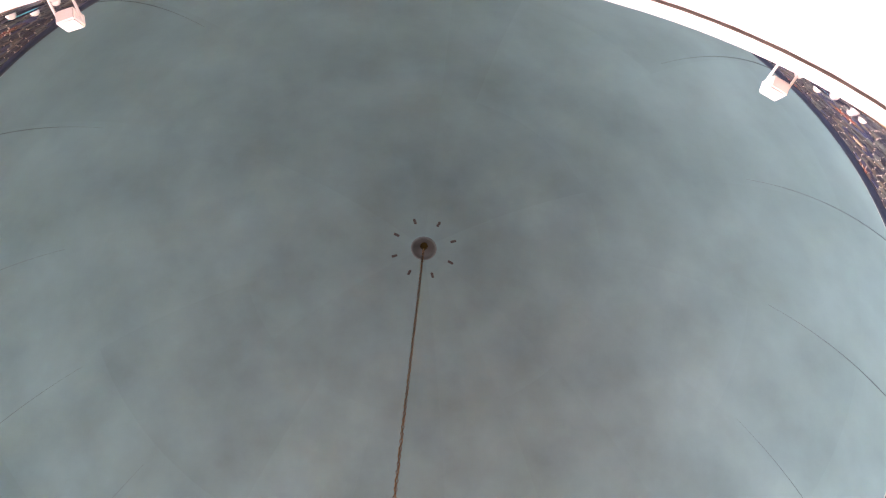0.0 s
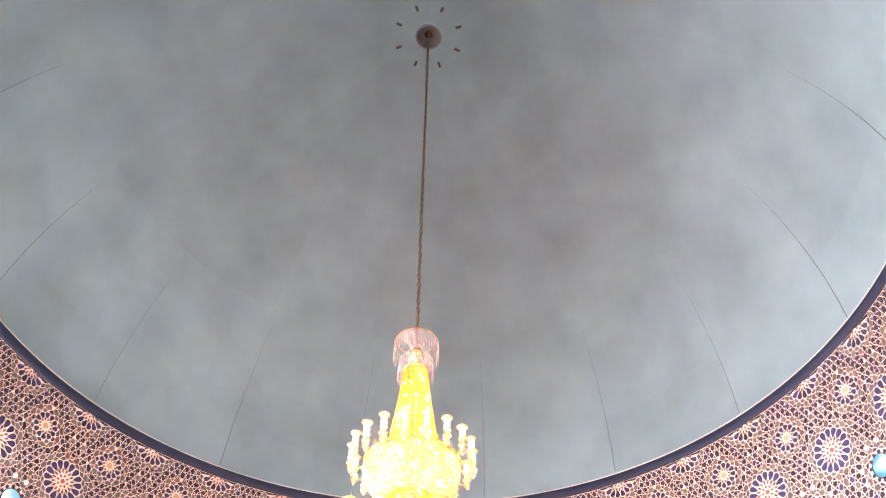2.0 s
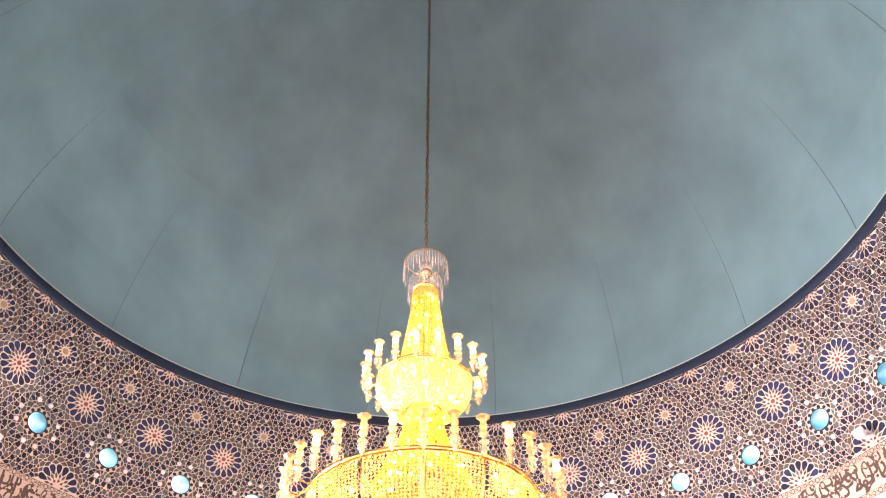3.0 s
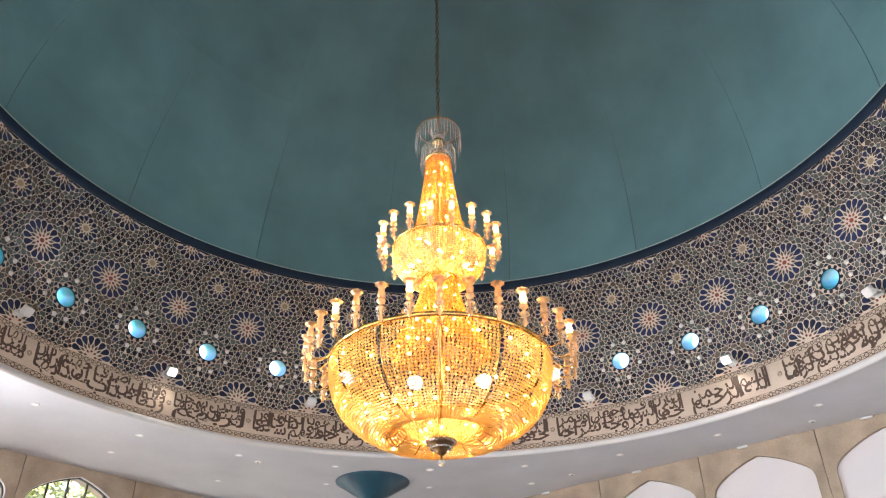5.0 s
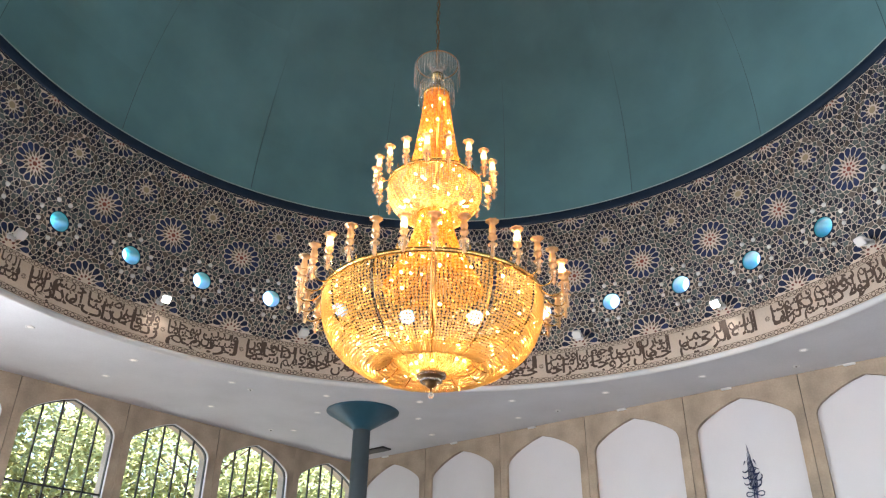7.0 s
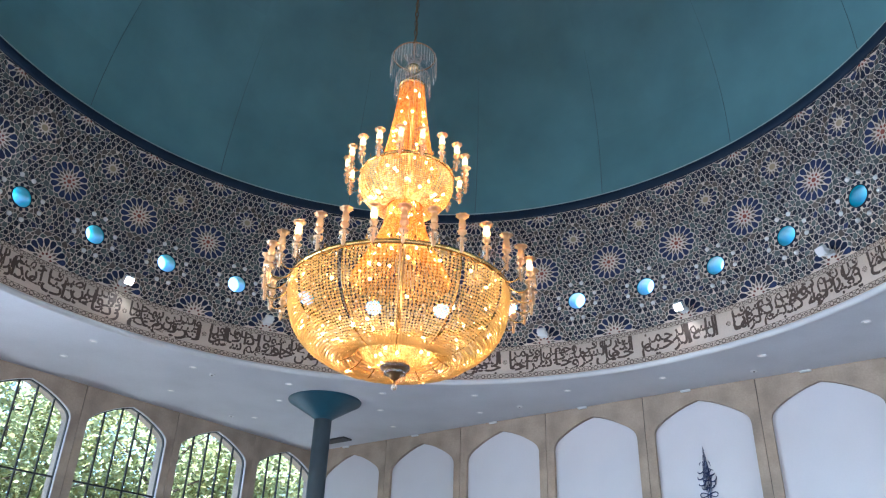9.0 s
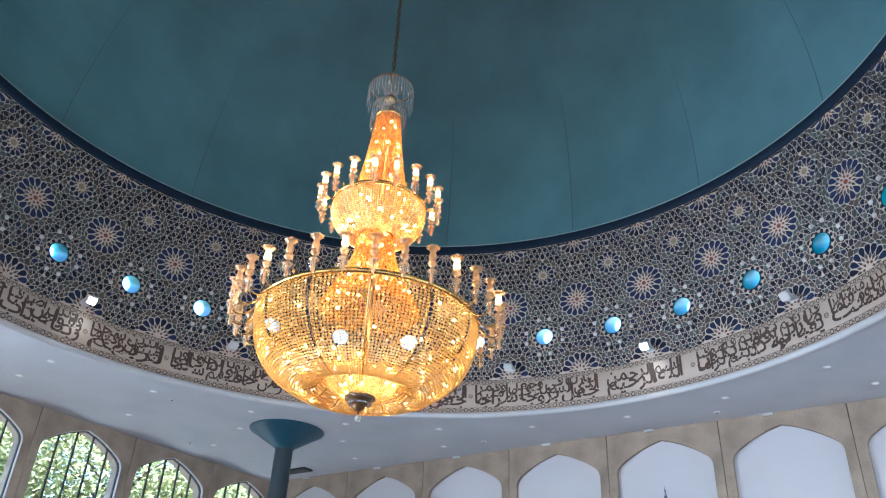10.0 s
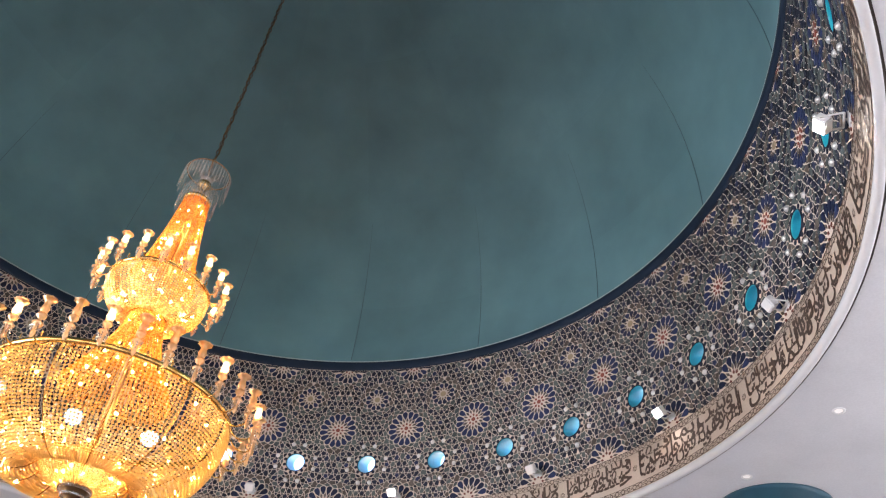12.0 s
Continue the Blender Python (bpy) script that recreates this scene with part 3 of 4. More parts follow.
def meet(a, b, c, centre, tau):
    """Where the two strap lines beside corner b cross, each leaving its edge's middle at the same angle."""
    back = (b[0] + (centre[0] - b[0]) * (tau or 0.42), b[1] + (centre[1] - b[1]) * (tau or 0.42))
    if tau:
        return back
    e0, e1 = Vector((b[0] - a[0], b[1] - a[1])).normalized(), Vector((b[0] - c[0], b[1] - c[1])).normalized()
    p, q = Vector(((a[0] + b[0]) / 2, (a[1] + b[1]) / 2)), Vector(((b[0] + c[0]) / 2, (b[1] + c[1]) / 2))
    d0 = e0 * math.cos(THETA) + Vector((-e0.y, e0.x)) * math.sin(THETA)
    d1 = e1 * math.cos(THETA) + Vector((e1.y, -e1.x)) * math.sin(THETA)
    den = d0.x * d1.y - d0.y * d1.x
    if abs(den) < 1e-4:
        return back
    w = q - p
    t, u = (w.x * d1.y - w.y * d1.x) / den, (w.x * d0.y - w.y * d0.x) / den
    if not (0.005 < t < 0.13 and 0.005 < u < 0.13):
        return back
    return (p.x + d0.x * t, p.y + d0.y * t)


def field_tiles():
    """Interlaced star faces of one period: (polygon, colour slot)."""
    pts, cells = field_cells()
    tiles = []
    corners = {}
    for (x, z, w, kind), c in zip(pts, cells):
        c = [p for p, q in zip(c, c[1:] + c[:1]) if math.hypot(p[0] - q[0], p[1] - q[1]) > 0.008]
        n = len(c)
        if n < 3:
            continue
        cx, cz = (x, z) if kind == 2 else (sum(p[0] for p in c) / n, sum(p[1] for p in c) / n)
        tau = 0.10 if kind == 2 else 0.42
        mids = [((c[i][0] + c[(i + 1) % n][0]) / 2, (c[i][1] + c[(i + 1) % n][1]) / 2) for i in range(n)]
        inner = [meet(c[i - 1], c[i], c[(i + 1) % n], (cx, cz), tau if kind == 2 else None) for i in range(n)]
        star = []
        for i in range(n):
            star += [inner[i], mids[i]]
            for k in (-1, 0, 1):
                vx, vz = c[i][0] + k * W, c[i][1]
                if -0.05 <= vx <= W + 0.05:
                    corners.setdefault((round(vx * 50), round(vz * 50)), [vx, vz, []])[2].extend(
                        [(inner[i][0] + k * W, inner[i][1]), (mids[i][0] + k * W, mids[i][1]), (mids[i - 1][0] + k * W, mids[i - 1][1])])
        if kind < 2:
            pick = (round(min(x % W, W - x % W) * 60) * 5 + round(z * 60) * 3) % 7
            tiles.append((star, (3 if pick < 4 else 2) if kind == 1 else (1 if pick < 4 else 0 if pick < 5 else 2)))
    for key, (vx, vz, ps) in corners.items():
        if not (0 <= vx < W):
            continue
        uniq = []
        for p in ps:
            if all(math.hypot(p[0] - q[0], p[1] - q[1]) > 0.012 for q in uniq):
                uniq.append(p)
        if len(uniq) < 5:
            continue
        uniq.sort(key=lambda p: math.atan2(p[1] - vz, p[0] - vx))
        tiles.append((uniq, (1, 2, 3, 1)[(key[1] * 7 + min(key[0], round(W * 50) - key[0])) % 4]))
    out = []
    for poly, slot in tiles:
        if area(poly) < 0:
            poly = poly[::-1]
        q = shrink(poly, 0.0065)
        if len(q) > 2 and area(q) > 0.0002:
            out.append((q, slot))
    return out


def rosette_tiles(radius, n, heart):
    """Petals, kites and star of one rosette about (0, 0)."""
    tiles = []

    def pol(r, a):
        return (r * radius * math.cos(a), r * radius * math.sin(a))
    step = 2 * math.pi / n
    for k in range(n):
        a = step * (k + 0.5)
        b = step * 0.455
        tiles.append(([pol(0.50, a), pol(0.66, a - b * 0.74), pol(0.80, a - b * 0.92), pol(0.90, a - b * 0.80), pol(0.955, a - b * 0.42), pol(0.965, a),
                       pol(0.955, a + b * 0.42), pol(0.90, a + b * 0.80), pol(0.80, a + b * 0.92), pol(0.66, a + b * 0.74)], 0))
        c = step * k
        tiles.append(([pol(0.93, c), pol(1.04, c - step * 0.34), pol(1.06, c), pol(1.04, c + step * 0.34)], 2))
        tiles.append(([pol(0.34, c), pol(0.47, c - step * 0.30), pol(0.62, c), pol(0.47, c + step * 0.30)], 3))
        if n > 12 and k % 2 == 0:
            tiles.append(([pol(0.17, c), pol(0.25, c - step * 0.6), pol(0.33, c), pol(0.25, c + step * 0.6)], 4))
    m = 8 if n > 12 else 10
    tiles.append(([pol(heart, 2 * math.pi * j / m) for j in range(m)], 4 if n > 12 else 5))
    return tiles


def tile_mesh(name, tiles, offsets, proud=0.012, zlim=None):
    """Bevel-edged tiles laid on the drum at each arc offset."""
    verts, faces, slots = [], [], []
    for off in offsets:
        for poly, slot in tiles:
            if zlim and (min(p[1] for p in poly) < zlim[0] or max(p[1] for p in poly) > zlim[1]):
                continue
            n, o = len(poly), len(verts)
            verts += [bend(x + off, z, -0.002) for x, z in poly]
            cx, cz = sum(p[0] for p in poly) / n, sum(p[1] for p in poly) / n
            verts += [bend(cx + (x - cx) * 0.97 + off, cz + (z - cz) * 0.97, proud) for x, z in poly]
            faces.append(tuple(range(o + n, o + 2 * n)))
            slots.append(slot)
            for j in range(n):
                k = (j + 1) % n
                faces.append((o + j, o + k, o + n + k, o + n + j))
                slots.append(slot)
    return mesh_from(name, verts, faces, [NAVY, DARK, GREYGREEN, TAUPE, RED, SAND], slots)


star_faces = field_tiles()
NEAR = 9  # one stretch of the drum with its tiles as pieces of their own
field = tile_mesh("star_tiling", star_faces, [k * W for k in range(CELLS) if k != NEAR], 0.008)
for face in star_faces:
    piece("star_tile", tile_mesh("star_tile", [face], [NEAR * W], 0.008), drum)
tagged(piece("star_tiling", field, drum), "small navy, grey-green and taupe star tiles in cream strapwork", kind="stuff")


def rosette(u, z, radius, n, heart, label, split=0):
    tiles = [([(x + 0.0, zz + z) for x, zz in poly], slot) for poly, slot in rosette_tiles(radius, n, heart)]
    lim = (Z_PAT + 0.01, Z_CORN - 0.005)
    me = tile_mesh("rosette", tiles, [0.0], 0.012, lim)
    heart_me = tile_mesh("rosette", [t for t in tiles if t[1] != 0], [0.0], 0.012, lim)
    petals = [tile_mesh("petal", [t], [0.0], 0.012, lim) for t in tiles if t[1] == 0] if split else []
    for k in range(CELLS):
        near = split and k < split
        ob = piece("rosette", heart_me if near else me, drum, Matrix.Rotation(-(k + u) * W / R, 4, "Z"), label if k == 0 else "")
        for p in petals if near else ():
            piece("petal", p, ob)


rosette(0.5, 9.73, 0.42, 16, 0.11, "sixteen-petalled navy rosette with a red heart", 18)
rosette(0.0, 10.49, 0.275, 12, 0.24, "twelve-petalled navy rosette with a sand-coloured heart")
rosette(0.5, 8.03, 0.42, 16, 0.11, "half rosette of navy petals")
rosette(0.5, 11.30, 0.38, 16, 0.11, "half rosette of navy petals")

# ---- portholes ----
tube_v, tube_f = lathe([(HOLE + 0.004, 0.012), (HOLE - 0.004, 0.008), (HOLE - 0.004, -0.02), (HOLE - 0.002, -0.2), (HOLE - 0.002, -0.4), (HOLE - 0.002, -TUBE)], 36)
lining_me = mesh_from("glazed_lining", [(x, y - min(z, 0.0) * SLOPE, z) for x, y, z in tube_v], tube_f, PORTHOLE, smooth=True)
ringp_v, ringp_f = lathe([(0.21, 0.0), (0.208, 0.022), (0.196, 0.026), (0.194, 0.0)], 28)
ringp_me = mesh_from("rim", ringp_v, ringp_f, DARK, smooth=True)
pearl_v, pearl_f = lathe([(0.048, 0.0), (0.046, 0.018), (0.036, 0.036), (0.019, 0.047), (0.0, 0.050)], 12)
pearl_me = mesh_from("cabochon", pearl_v, pearl_f, PEARL, smooth=True)
petal_v = [(-0.028, 0.215, 0.0), (-0.034, 0.245, 0.012), (-0.02, 0.268, 0.012), (0.0, 0.274, 0.012), (0.02, 0.268, 0.012), (0.034, 0.245, 0.012), (0.028, 0.215, 0.012), (0.0, 0.208, 0.012)]
petal_me = mesh_from("petal", [(x, y, 0.013) for x, y, z in petal_v] + [(x, y, -0.002) for x, y, z in petal_v],
                     [tuple(range(7, -1, -1))] + [(j, (j + 1) % 8, 8 + (j + 1) % 8, 8 + j) for j in range(8)], DARK)


def drum_pose(u, z, out=0.0):
    """Local x along the drum, y up, z inwards."""
    a = AZ0 + u * W / R
    p = bend(u * W, z, out)
    return Matrix(((math.cos(a), 0, -math.sin(a), p[0]), (-math.sin(a), 0, -math.cos(a), p[1]), (0, 1, 0, p[2]), (0, 0, 0, 1)))


first = thing("porthole", "round porthole lined with turquoise glaze, open to daylight", "porthole", "portholes round the drum", m=drum_pose(0, 8.925))
piece("glazed_lining", lining_me, first, None, "turquoise glazed tube lining")
piece("rim", ringp_me, first)
for k in range(12):
    piece("petal", petal_me, first, pose(0, 0, 0, 0, 0, 30 * k + 15))
for k in range(8):
    a = radians(90 * (k // 2) + (17 if k % 2 else -17))
    piece("cabochon", pearl_me, first, pose(0.43 * math.cos(a), 0.43 * math.sin(a), 0.004), "silvered glass cabochon" if k == 0 else "")
for k in range(1, CELLS):
    copy_thing(first, drum_pose(k, 8.925))

# ---- inscription band ----
band = lathed("inscription_band", [(R + 0.01, Z_BAND - 0.02), (R - 0.010, Z_BAND - 0.01), (R - 0.012, Z_PAT - 0.012), (R - 0.006, Z_PAT), (R + 0.01, Z_PAT)], CREAM, n=192)
tagged(band, "cream band with a brown Arabic inscription round the drum", "inscription band", kind="structure")
FORMS = {}
for letter, base, n in (("\u0621", 0xFE80, 1), ("\u0622", 0xFE81, 2), ("\u0623", 0xFE83, 2), ("\u0624", 0xFE85, 2), ("\u0625", 0xFE87, 2), ("\u0626", 0xFE89, 4),
                        ("\u0627", 0xFE8D, 2), ("\u0628", 0xFE8F, 4), ("\u0629", 0xFE93, 2), ("\u062a", 0xFE95, 4), ("\u062b", 0xFE99, 4), ("\u062c", 0xFE9D, 4),
                        ("\u062d", 0xFEA1, 4), ("\u062e", 0xFEA5, 4), ("\u062f", 0xFEA9, 2), ("\u0630", 0xFEAB, 2), ("\u0631", 0xFEAD, 2), ("\u0632", 0xFEAF, 2),
                        ("\u0633", 0xFEB1, 4), ("\u0634", 0xFEB5, 4), ("\u0635", 0xFEB9, 4), ("\u0636", 0xFEBD, 4), ("\u0637", 0xFEC1, 4), ("\u0638", 0xFEC5, 4),
                        ("\u0639", 0xFEC9, 4), ("\u063a", 0xFECD, 4), ("\u0641", 0xFED1, 4), ("\u0642", 0xFED5, 4), ("\u0643", 0xFED9, 4), ("\u0644", 0xFEDD, 4),
                        ("\u0645", 0xFEE1, 4), ("\u0646", 0xFEE5, 4), ("\u0647", 0xFEE9, 4), ("\u0648", 0xFEED, 2), ("\u0649", 0xFEEF, 2), ("\u064a", 0xFEF1, 4)):
    FORMS[letter] = (base, n)


def shaped(word):
    """The word's joined letter forms in drawing order, left to right."""
    out = []
    i = 0
    join_prev = False
    while i < len(word):
        c = word[i]
        base, n = FORMS[c]
        if c == "\u0644" and i + 1 < len(word) and word[i + 1] in "\u0627\u0623\u0625":
            base = {"\u0627": 0xFEFB, "\u0623": 0xFEF7, "\u0625": 0xFEF9}[word[i + 1]]
            out.append(chr(base + (1 if join_prev else 0)))
            join_prev = False
            i += 2
            continue
        nxt = n == 4 and i + 1 < len(word) and FORMS[word[i + 1]][1] > 1
        k = (3 if join_prev else 2) if nxt else (1 if join_prev and n > 1 else 0)
        out.append(chr(base + k))
        join_prev = nxt
        i += 1
    return "".join(reversed(out))


OPENING = "بسم الله الرحمن الرحيم"
VERSES = (
    "تبارك الذي جعل في السماء بروجا وجعل فيها سراجا وقمرا منيرا", "وهو الذي جعل الليل والنهار خلفة لمن أراد أن يذكر أو أراد شكورا",
    "وعباد الرحمن الذين يمشون على الأرض هونا وإذا خاطبهم الجاهلون قالوا سلاما", "والذين يبيتون لربهم سجدا وقياما",
    "والذين يقولون ربنا اصرف عنا عذاب جهنم إن عذابها كان غراما", "إنها ساءت مستقرا ومقاما", "والذين إذا أنفقوا لم يسرفوا ولم يقتروا وكان بين ذلك قواما",
    "والذين لا يدعون مع الله إلها آخر ولا يقتلون النفس التي حرم الله إلا بالحق ولا يزنون ومن يفعل ذلك يلق أثاما", "يضاعف له العذاب يوم القيامة ويخلد فيه مهانا",
    "إلا من تاب وآمن وعمل عملا صالحا فأولئك يبدل الله سيئاتهم حسنات وكان الله غفورا رحيما", "ومن تاب وعمل صالحا فإنه يتوب إلى الله متابا",
    "والذين لا يشهدون الزور وإذا مروا باللغو مروا كراما", "والذين إذا ذكروا بآيات ربهم لم يخروا عليها صما وعميانا",
    "والذين يقولون ربنا هب لنا من أزواجنا وذرياتنا قرة أعين واجعلنا للمتقين إماما", "أولئك يجزون الغرفة بما صبروا ويلقون فيها تحية وسلاما",
    "خالدين فيها حسنت مستقرا ومقاما", "قل ما يعبأ بكم ربي لولا دعاؤكم فقد كذبتم فسوف يكون لزاما")
glyphs = {}


def glyph(ch):
    """Outline faces of one letter form, with its advance."""
    if ch not in glyphs:
        data = bpy.data.curves.new("letter", "FONT")
        data.resolution_u, data.offset, data.body = 2, 0.020, ch
        ob = bpy.data.objects.new("letter", data)
        scene.collection.objects.link(ob)
        bpy.context.view_layer.update()
        me = bpy.data.meshes.new_from_object(ob.evaluated_get(bpy.context.evaluated_depsgraph_get()))
        co = np.array([v.co[:2] for v in me.vertices]) if len(me.vertices) else np.zeros((0, 2))
        glyphs[ch] = (co, [tuple(p.vertices) for p in me.polygons], (co[:, 0].min(), co[:, 0].max()) if len(co) else (0, 0.3))
        bpy.data.objects.remove(ob)
        bpy.data.curves.remove(data)
        bpy.data.meshes.remove(me)
    return glyphs[ch]


def line_of(words):
    """Letters of the words set from right to left: pieces with offsets, total width."""
    items, x = [], 0.0
    for w in reversed(words):
        for ch in shaped(w):
            co, fs, (a, b) = glyph(ch)
            items.append((co, fs, x - a))
            x += (b - a) - 0.012
        x += 0.16
    return items, x - 0.16


def inscribe(text, s_left, s_right, rng, lines):
    """One verse between two arcs, its words stacked on close lines, tall letters reaching into the line above."""
    words = text.split()
    verts, faces = [], []
    for n, (z0, tall) in enumerate(lines):
        items, width = line_of(words[n::len(lines)])
        k = (s_right - s_left) / width
        for co, fs, off in items:
            o = len(verts)
            dz, lean = rng.uniform(-0.02, 0.025), rng.uniform(-0.02, 0.05)
            high = len(co) and co[:, 1].max() > 0.62
            rise = 1.25 if high else 1.0
            verts += [bend(s_left + (x + off + lean * y) * k, min(max(z0 + dz + y * tall * (rise if y > 0.1 else 1.0), 7.372), 7.888), 0.019) for x, y in co]
            faces += [tuple(i + o for i in f) for f in fs]
    return mesh_from("verse", verts, faces, SCRIPT)


TWO_LINES = ((7.65, 0.42), (7.46, 0.46))
THREE_LINES = ((7.735, 0.35), (7.585, 0.38), (7.45, 0.39))
rng = random.Random(4)
piece("verse", inscribe(OPENING, 8.86 * W, 9.90 * W, rng, TWO_LINES), band, None, "opening words in brown Arabic script")
weights = [len(v) + 6 for v in VERSES]
s = 8.76
total = 30.75
stars = []
for v, w in zip(VERSES, weights):
    span = total * w / sum(weights)
    piece("verse", inscribe(v, (s - span + 0.10) * W, (s - 0.02) * W, rng, THREE_LINES), band)
    stars.append(s - span + 0.04)
    s -= span


def ring_tile(s, z, r0, r1, n, star=False):
    """A small ring or eight-pointed star as a flat raised outline."""
    v, f = [], []
    for k in range(n):
        a = 2 * math.pi * (k + 0.5) / n
        kk = 0.72 if star and k % 2 else 1.0
        v += [bend(s + r * kk * math.cos(a), z + r * kk * math.sin(a), 0.018) for r in (r0, r1)]
    for k in range(n):
        j = (k + 1) % n
        f.append((2 * k, 2 * k + 1, 2 * j + 1, 2 * j))
    return v, f


chain_items = []
M = 384
for zc in (7.315, 7.945):
    for k in range(M):
        s = (k + 0.5) * 2 * math.pi * R / M
        chain_items.append(ring_tile(s, zc, 0.024, 0.042, 16, True) if k % 3 == 0 else ring_tile(s, zc, 0.031, 0.046, 12))
        for e in (-0.012, 0.012):
            chain_items.append(([bend(s + 0.05 + a, zc + e + b, 0.017) for a, b in ((0, -0.006), (0.03, -0.006), (0.03, 0.006), (0, 0.006))], [(0, 1, 2, 3)]))
for u in stars:
    for r0, r1 in ((0.02, 0.03), (0.042, 0.055)):
        chain_items.append(ring_tile(u * W, 7.63, r0, r1, 16, True))
v, f = join(chain_items)
tagged(piece("border_chain", mesh_from("border_chain", v, f, SCRIPT), band), "dark chain of rings and stars edging the band", kind="stuff")
for z0, z1 in ((7.268, 7.274), (7.362, 7.367), (7.893, 7.898), (7.982, 7.988)):
    lathed("border_line", [(R - 0.010, z0), (R - 0.017, z0), (R - 0.017, z1), (R - 0.010, z1)], SCRIPT, band, 192)

# ---- floodlights on the drum ----
body_bm = bmesh.new()
box_bm(body_bm, (0.18, 0.12, 0.16), (0, 0, 0), 0.014)
house_me = bpy.data.meshes.new("housing")
body_bm.to_mesh(house_me)
body_bm.free()
house_me.materials.append(ENAMEL)
glass_bm = bmesh.new()
box_bm(glass_bm, (0.15, 0.015, 0.13), (0, 0, 0), 0.003)
lit_me = bpy.data.meshes.new("lens")
glass_bm.to_mesh(lit_me)
lit_me.materials.append(SPOTLENS)
dim_me = lit_me.copy()
dim_me.materials.clear()
dim_me.materials.append(TRIM)
glass_bm.free()
arm_v, arm_f = join([tube([(x, 0.0, -0.2), (x, 0.0, -0.02), (x, 0.0, 0.03)], 0.012, 6) for x in (-0.1, 0.1)] + [tube([(-0.1, 0, -0.2), (0.1, 0, -0.2)], 0.014, 6)])
arm_me = mesh_from("bracket", arm_v, arm_f, ENAMEL)
base_bm = bmesh.new()
box_bm(base_bm, (0.16, 0.12, 0.03), (0, 0, -0.215), 0.006)
plate_me = bpy.data.meshes.new("wall_plate")
base_bm.to_mesh(plate_me)
base_bm.free()
plate_me.materials.append(ENAMEL)


STAND = {True: (8.17, 0.26), False: (8.19, 0.23)}  # height and distance from the wall


def floodlight(u, lit):
    label = "lit white floodlight on a bracket above the inscription" if lit else "white box floodlight on a bracket above the inscription"
    t = thing("floodlight", label, "floodlight", "floodlights round the drum", m=drum_pose(u, *STAND[lit]))
    piece("bracket", arm_me, t)
    piece("wall_plate", plate_me, t, pose(0, 0, 0.215 - STAND[lit][1]))
    h = piece("housing", house_me, t, pose(0, 0, 0.0, -52, 0, 0))
    piece("lens", lit_me if lit else dim_me, h, pose(0, -0.06 if lit else 0.06, 0.0))


FLOOD = 1.6
WASH = (26.0, 2.5, 2.5, 12.0, 6.0, 12.0, 13.0, 22.0)  # floods towards the dome, some dimmed
for k in range(8):
    floodlight(4 * k + 1.5, True)
    floodlight(4 * k - 0.5, False)
    p = Vector(bend((4 * k + 1.5) * W, 8.00, 0.38))
    lamp("floodlight_beam", "SPOT", look(p, bend((4 * k + 1.5) * W, 7.45, 0.0)), FLOOD, (1.0, 0.93, 0.80), radius=0.03, spot=95)
    p = Vector(bend((4 * k - 0.5) * W, 8.40, 0.30))
    lamp("dome_uplight_beam", "SPOT", look(p, (0.10 * p.x, 0.10 * p.y, 16.5)), WASH[k], (1.0, 0.97, 0.93), radius=0.06, spot=140)

# ---- ceiling downlights, sensors ----
trim_v, trim_f = lathe([(0.085, 0.004), (0.085, -0.008), (0.06, -0.010), (0.05, 0.0)], 20)
trim_me = mesh_from("trim_ring", trim_v, trim_f, ENAMEL, smooth=True)
dl_v, dl_f = lathe([(0.052, -0.003), (0.0, -0.003)], 20)
dl_me = mesh_from("lens", dl_v, dl_f, DOWNLENS)
firstd = None
for radius in (8.8, 10.13):
    for k in range(26):
        a = radians(-1.7 + 360 / 26 * k)
        if not -75 < ((math.degrees(a) + 180) % 360) - 180 < 130 or (radius > 9 and abs(((math.degrees(a) + 29.4 + 180) % 360) - 180) < 3):
            continue
        m = pose(radius * math.sin(a), radius * math.cos(a), Z_CEIL)
        if firstd is None:
            firstd = thing("downlight", "small round white recessed downlight in the ceiling", "downlight", "ceiling downlights", m=m)
            piece("trim_ring", trim_me, firstd)
            piece("lens", dl_me, firstd)
        else:
            copy_thing(firstd, m)
for x, y in ((-5.19, 9.41), (-3.52, 11.34), (0.04, 11.54)):
    copy_thing(firstd, pose(x, y, Z_CEIL))
for x, y in ((-4.0, 8.1), (-4.1, 11.3), (3.0, 9.25), (7.3, 6.05)):
    d = thing("smoke_detector", "small dark sensor on the white ceiling", "smoke detector", "ceiling sensors", m=pose(x, y, Z_CEIL))
    lathed("base", [(0.07, 0.002), (0.07, -0.015), (0.045, -0.02), (0.0, -0.02)], ENAMEL, d, 16)
    lathed("sensor_head", [(0.02, -0.018), (0.018, -0.028), (0.010, -0.032), (0.0, -0.032)], BLACK, d, 16)
bm = bmesh.new()
box_bm(bm, (0.9, 0.35, 0.05), (0, 0, 0), 0.01)
vent = part("ceiling_vent", bm, BLACK)
vent.matrix_basis = Matrix.Translation(CORNER - rn * 0.7 + rd * 1.55 + Vector((0, 0, Z_CEIL - 0.02))) @ Matrix.Rotation(R_DIR, 4, "Z")
tagged(vent, "dark flat grille on the white ceiling", "ceiling vent")
first_fix = None
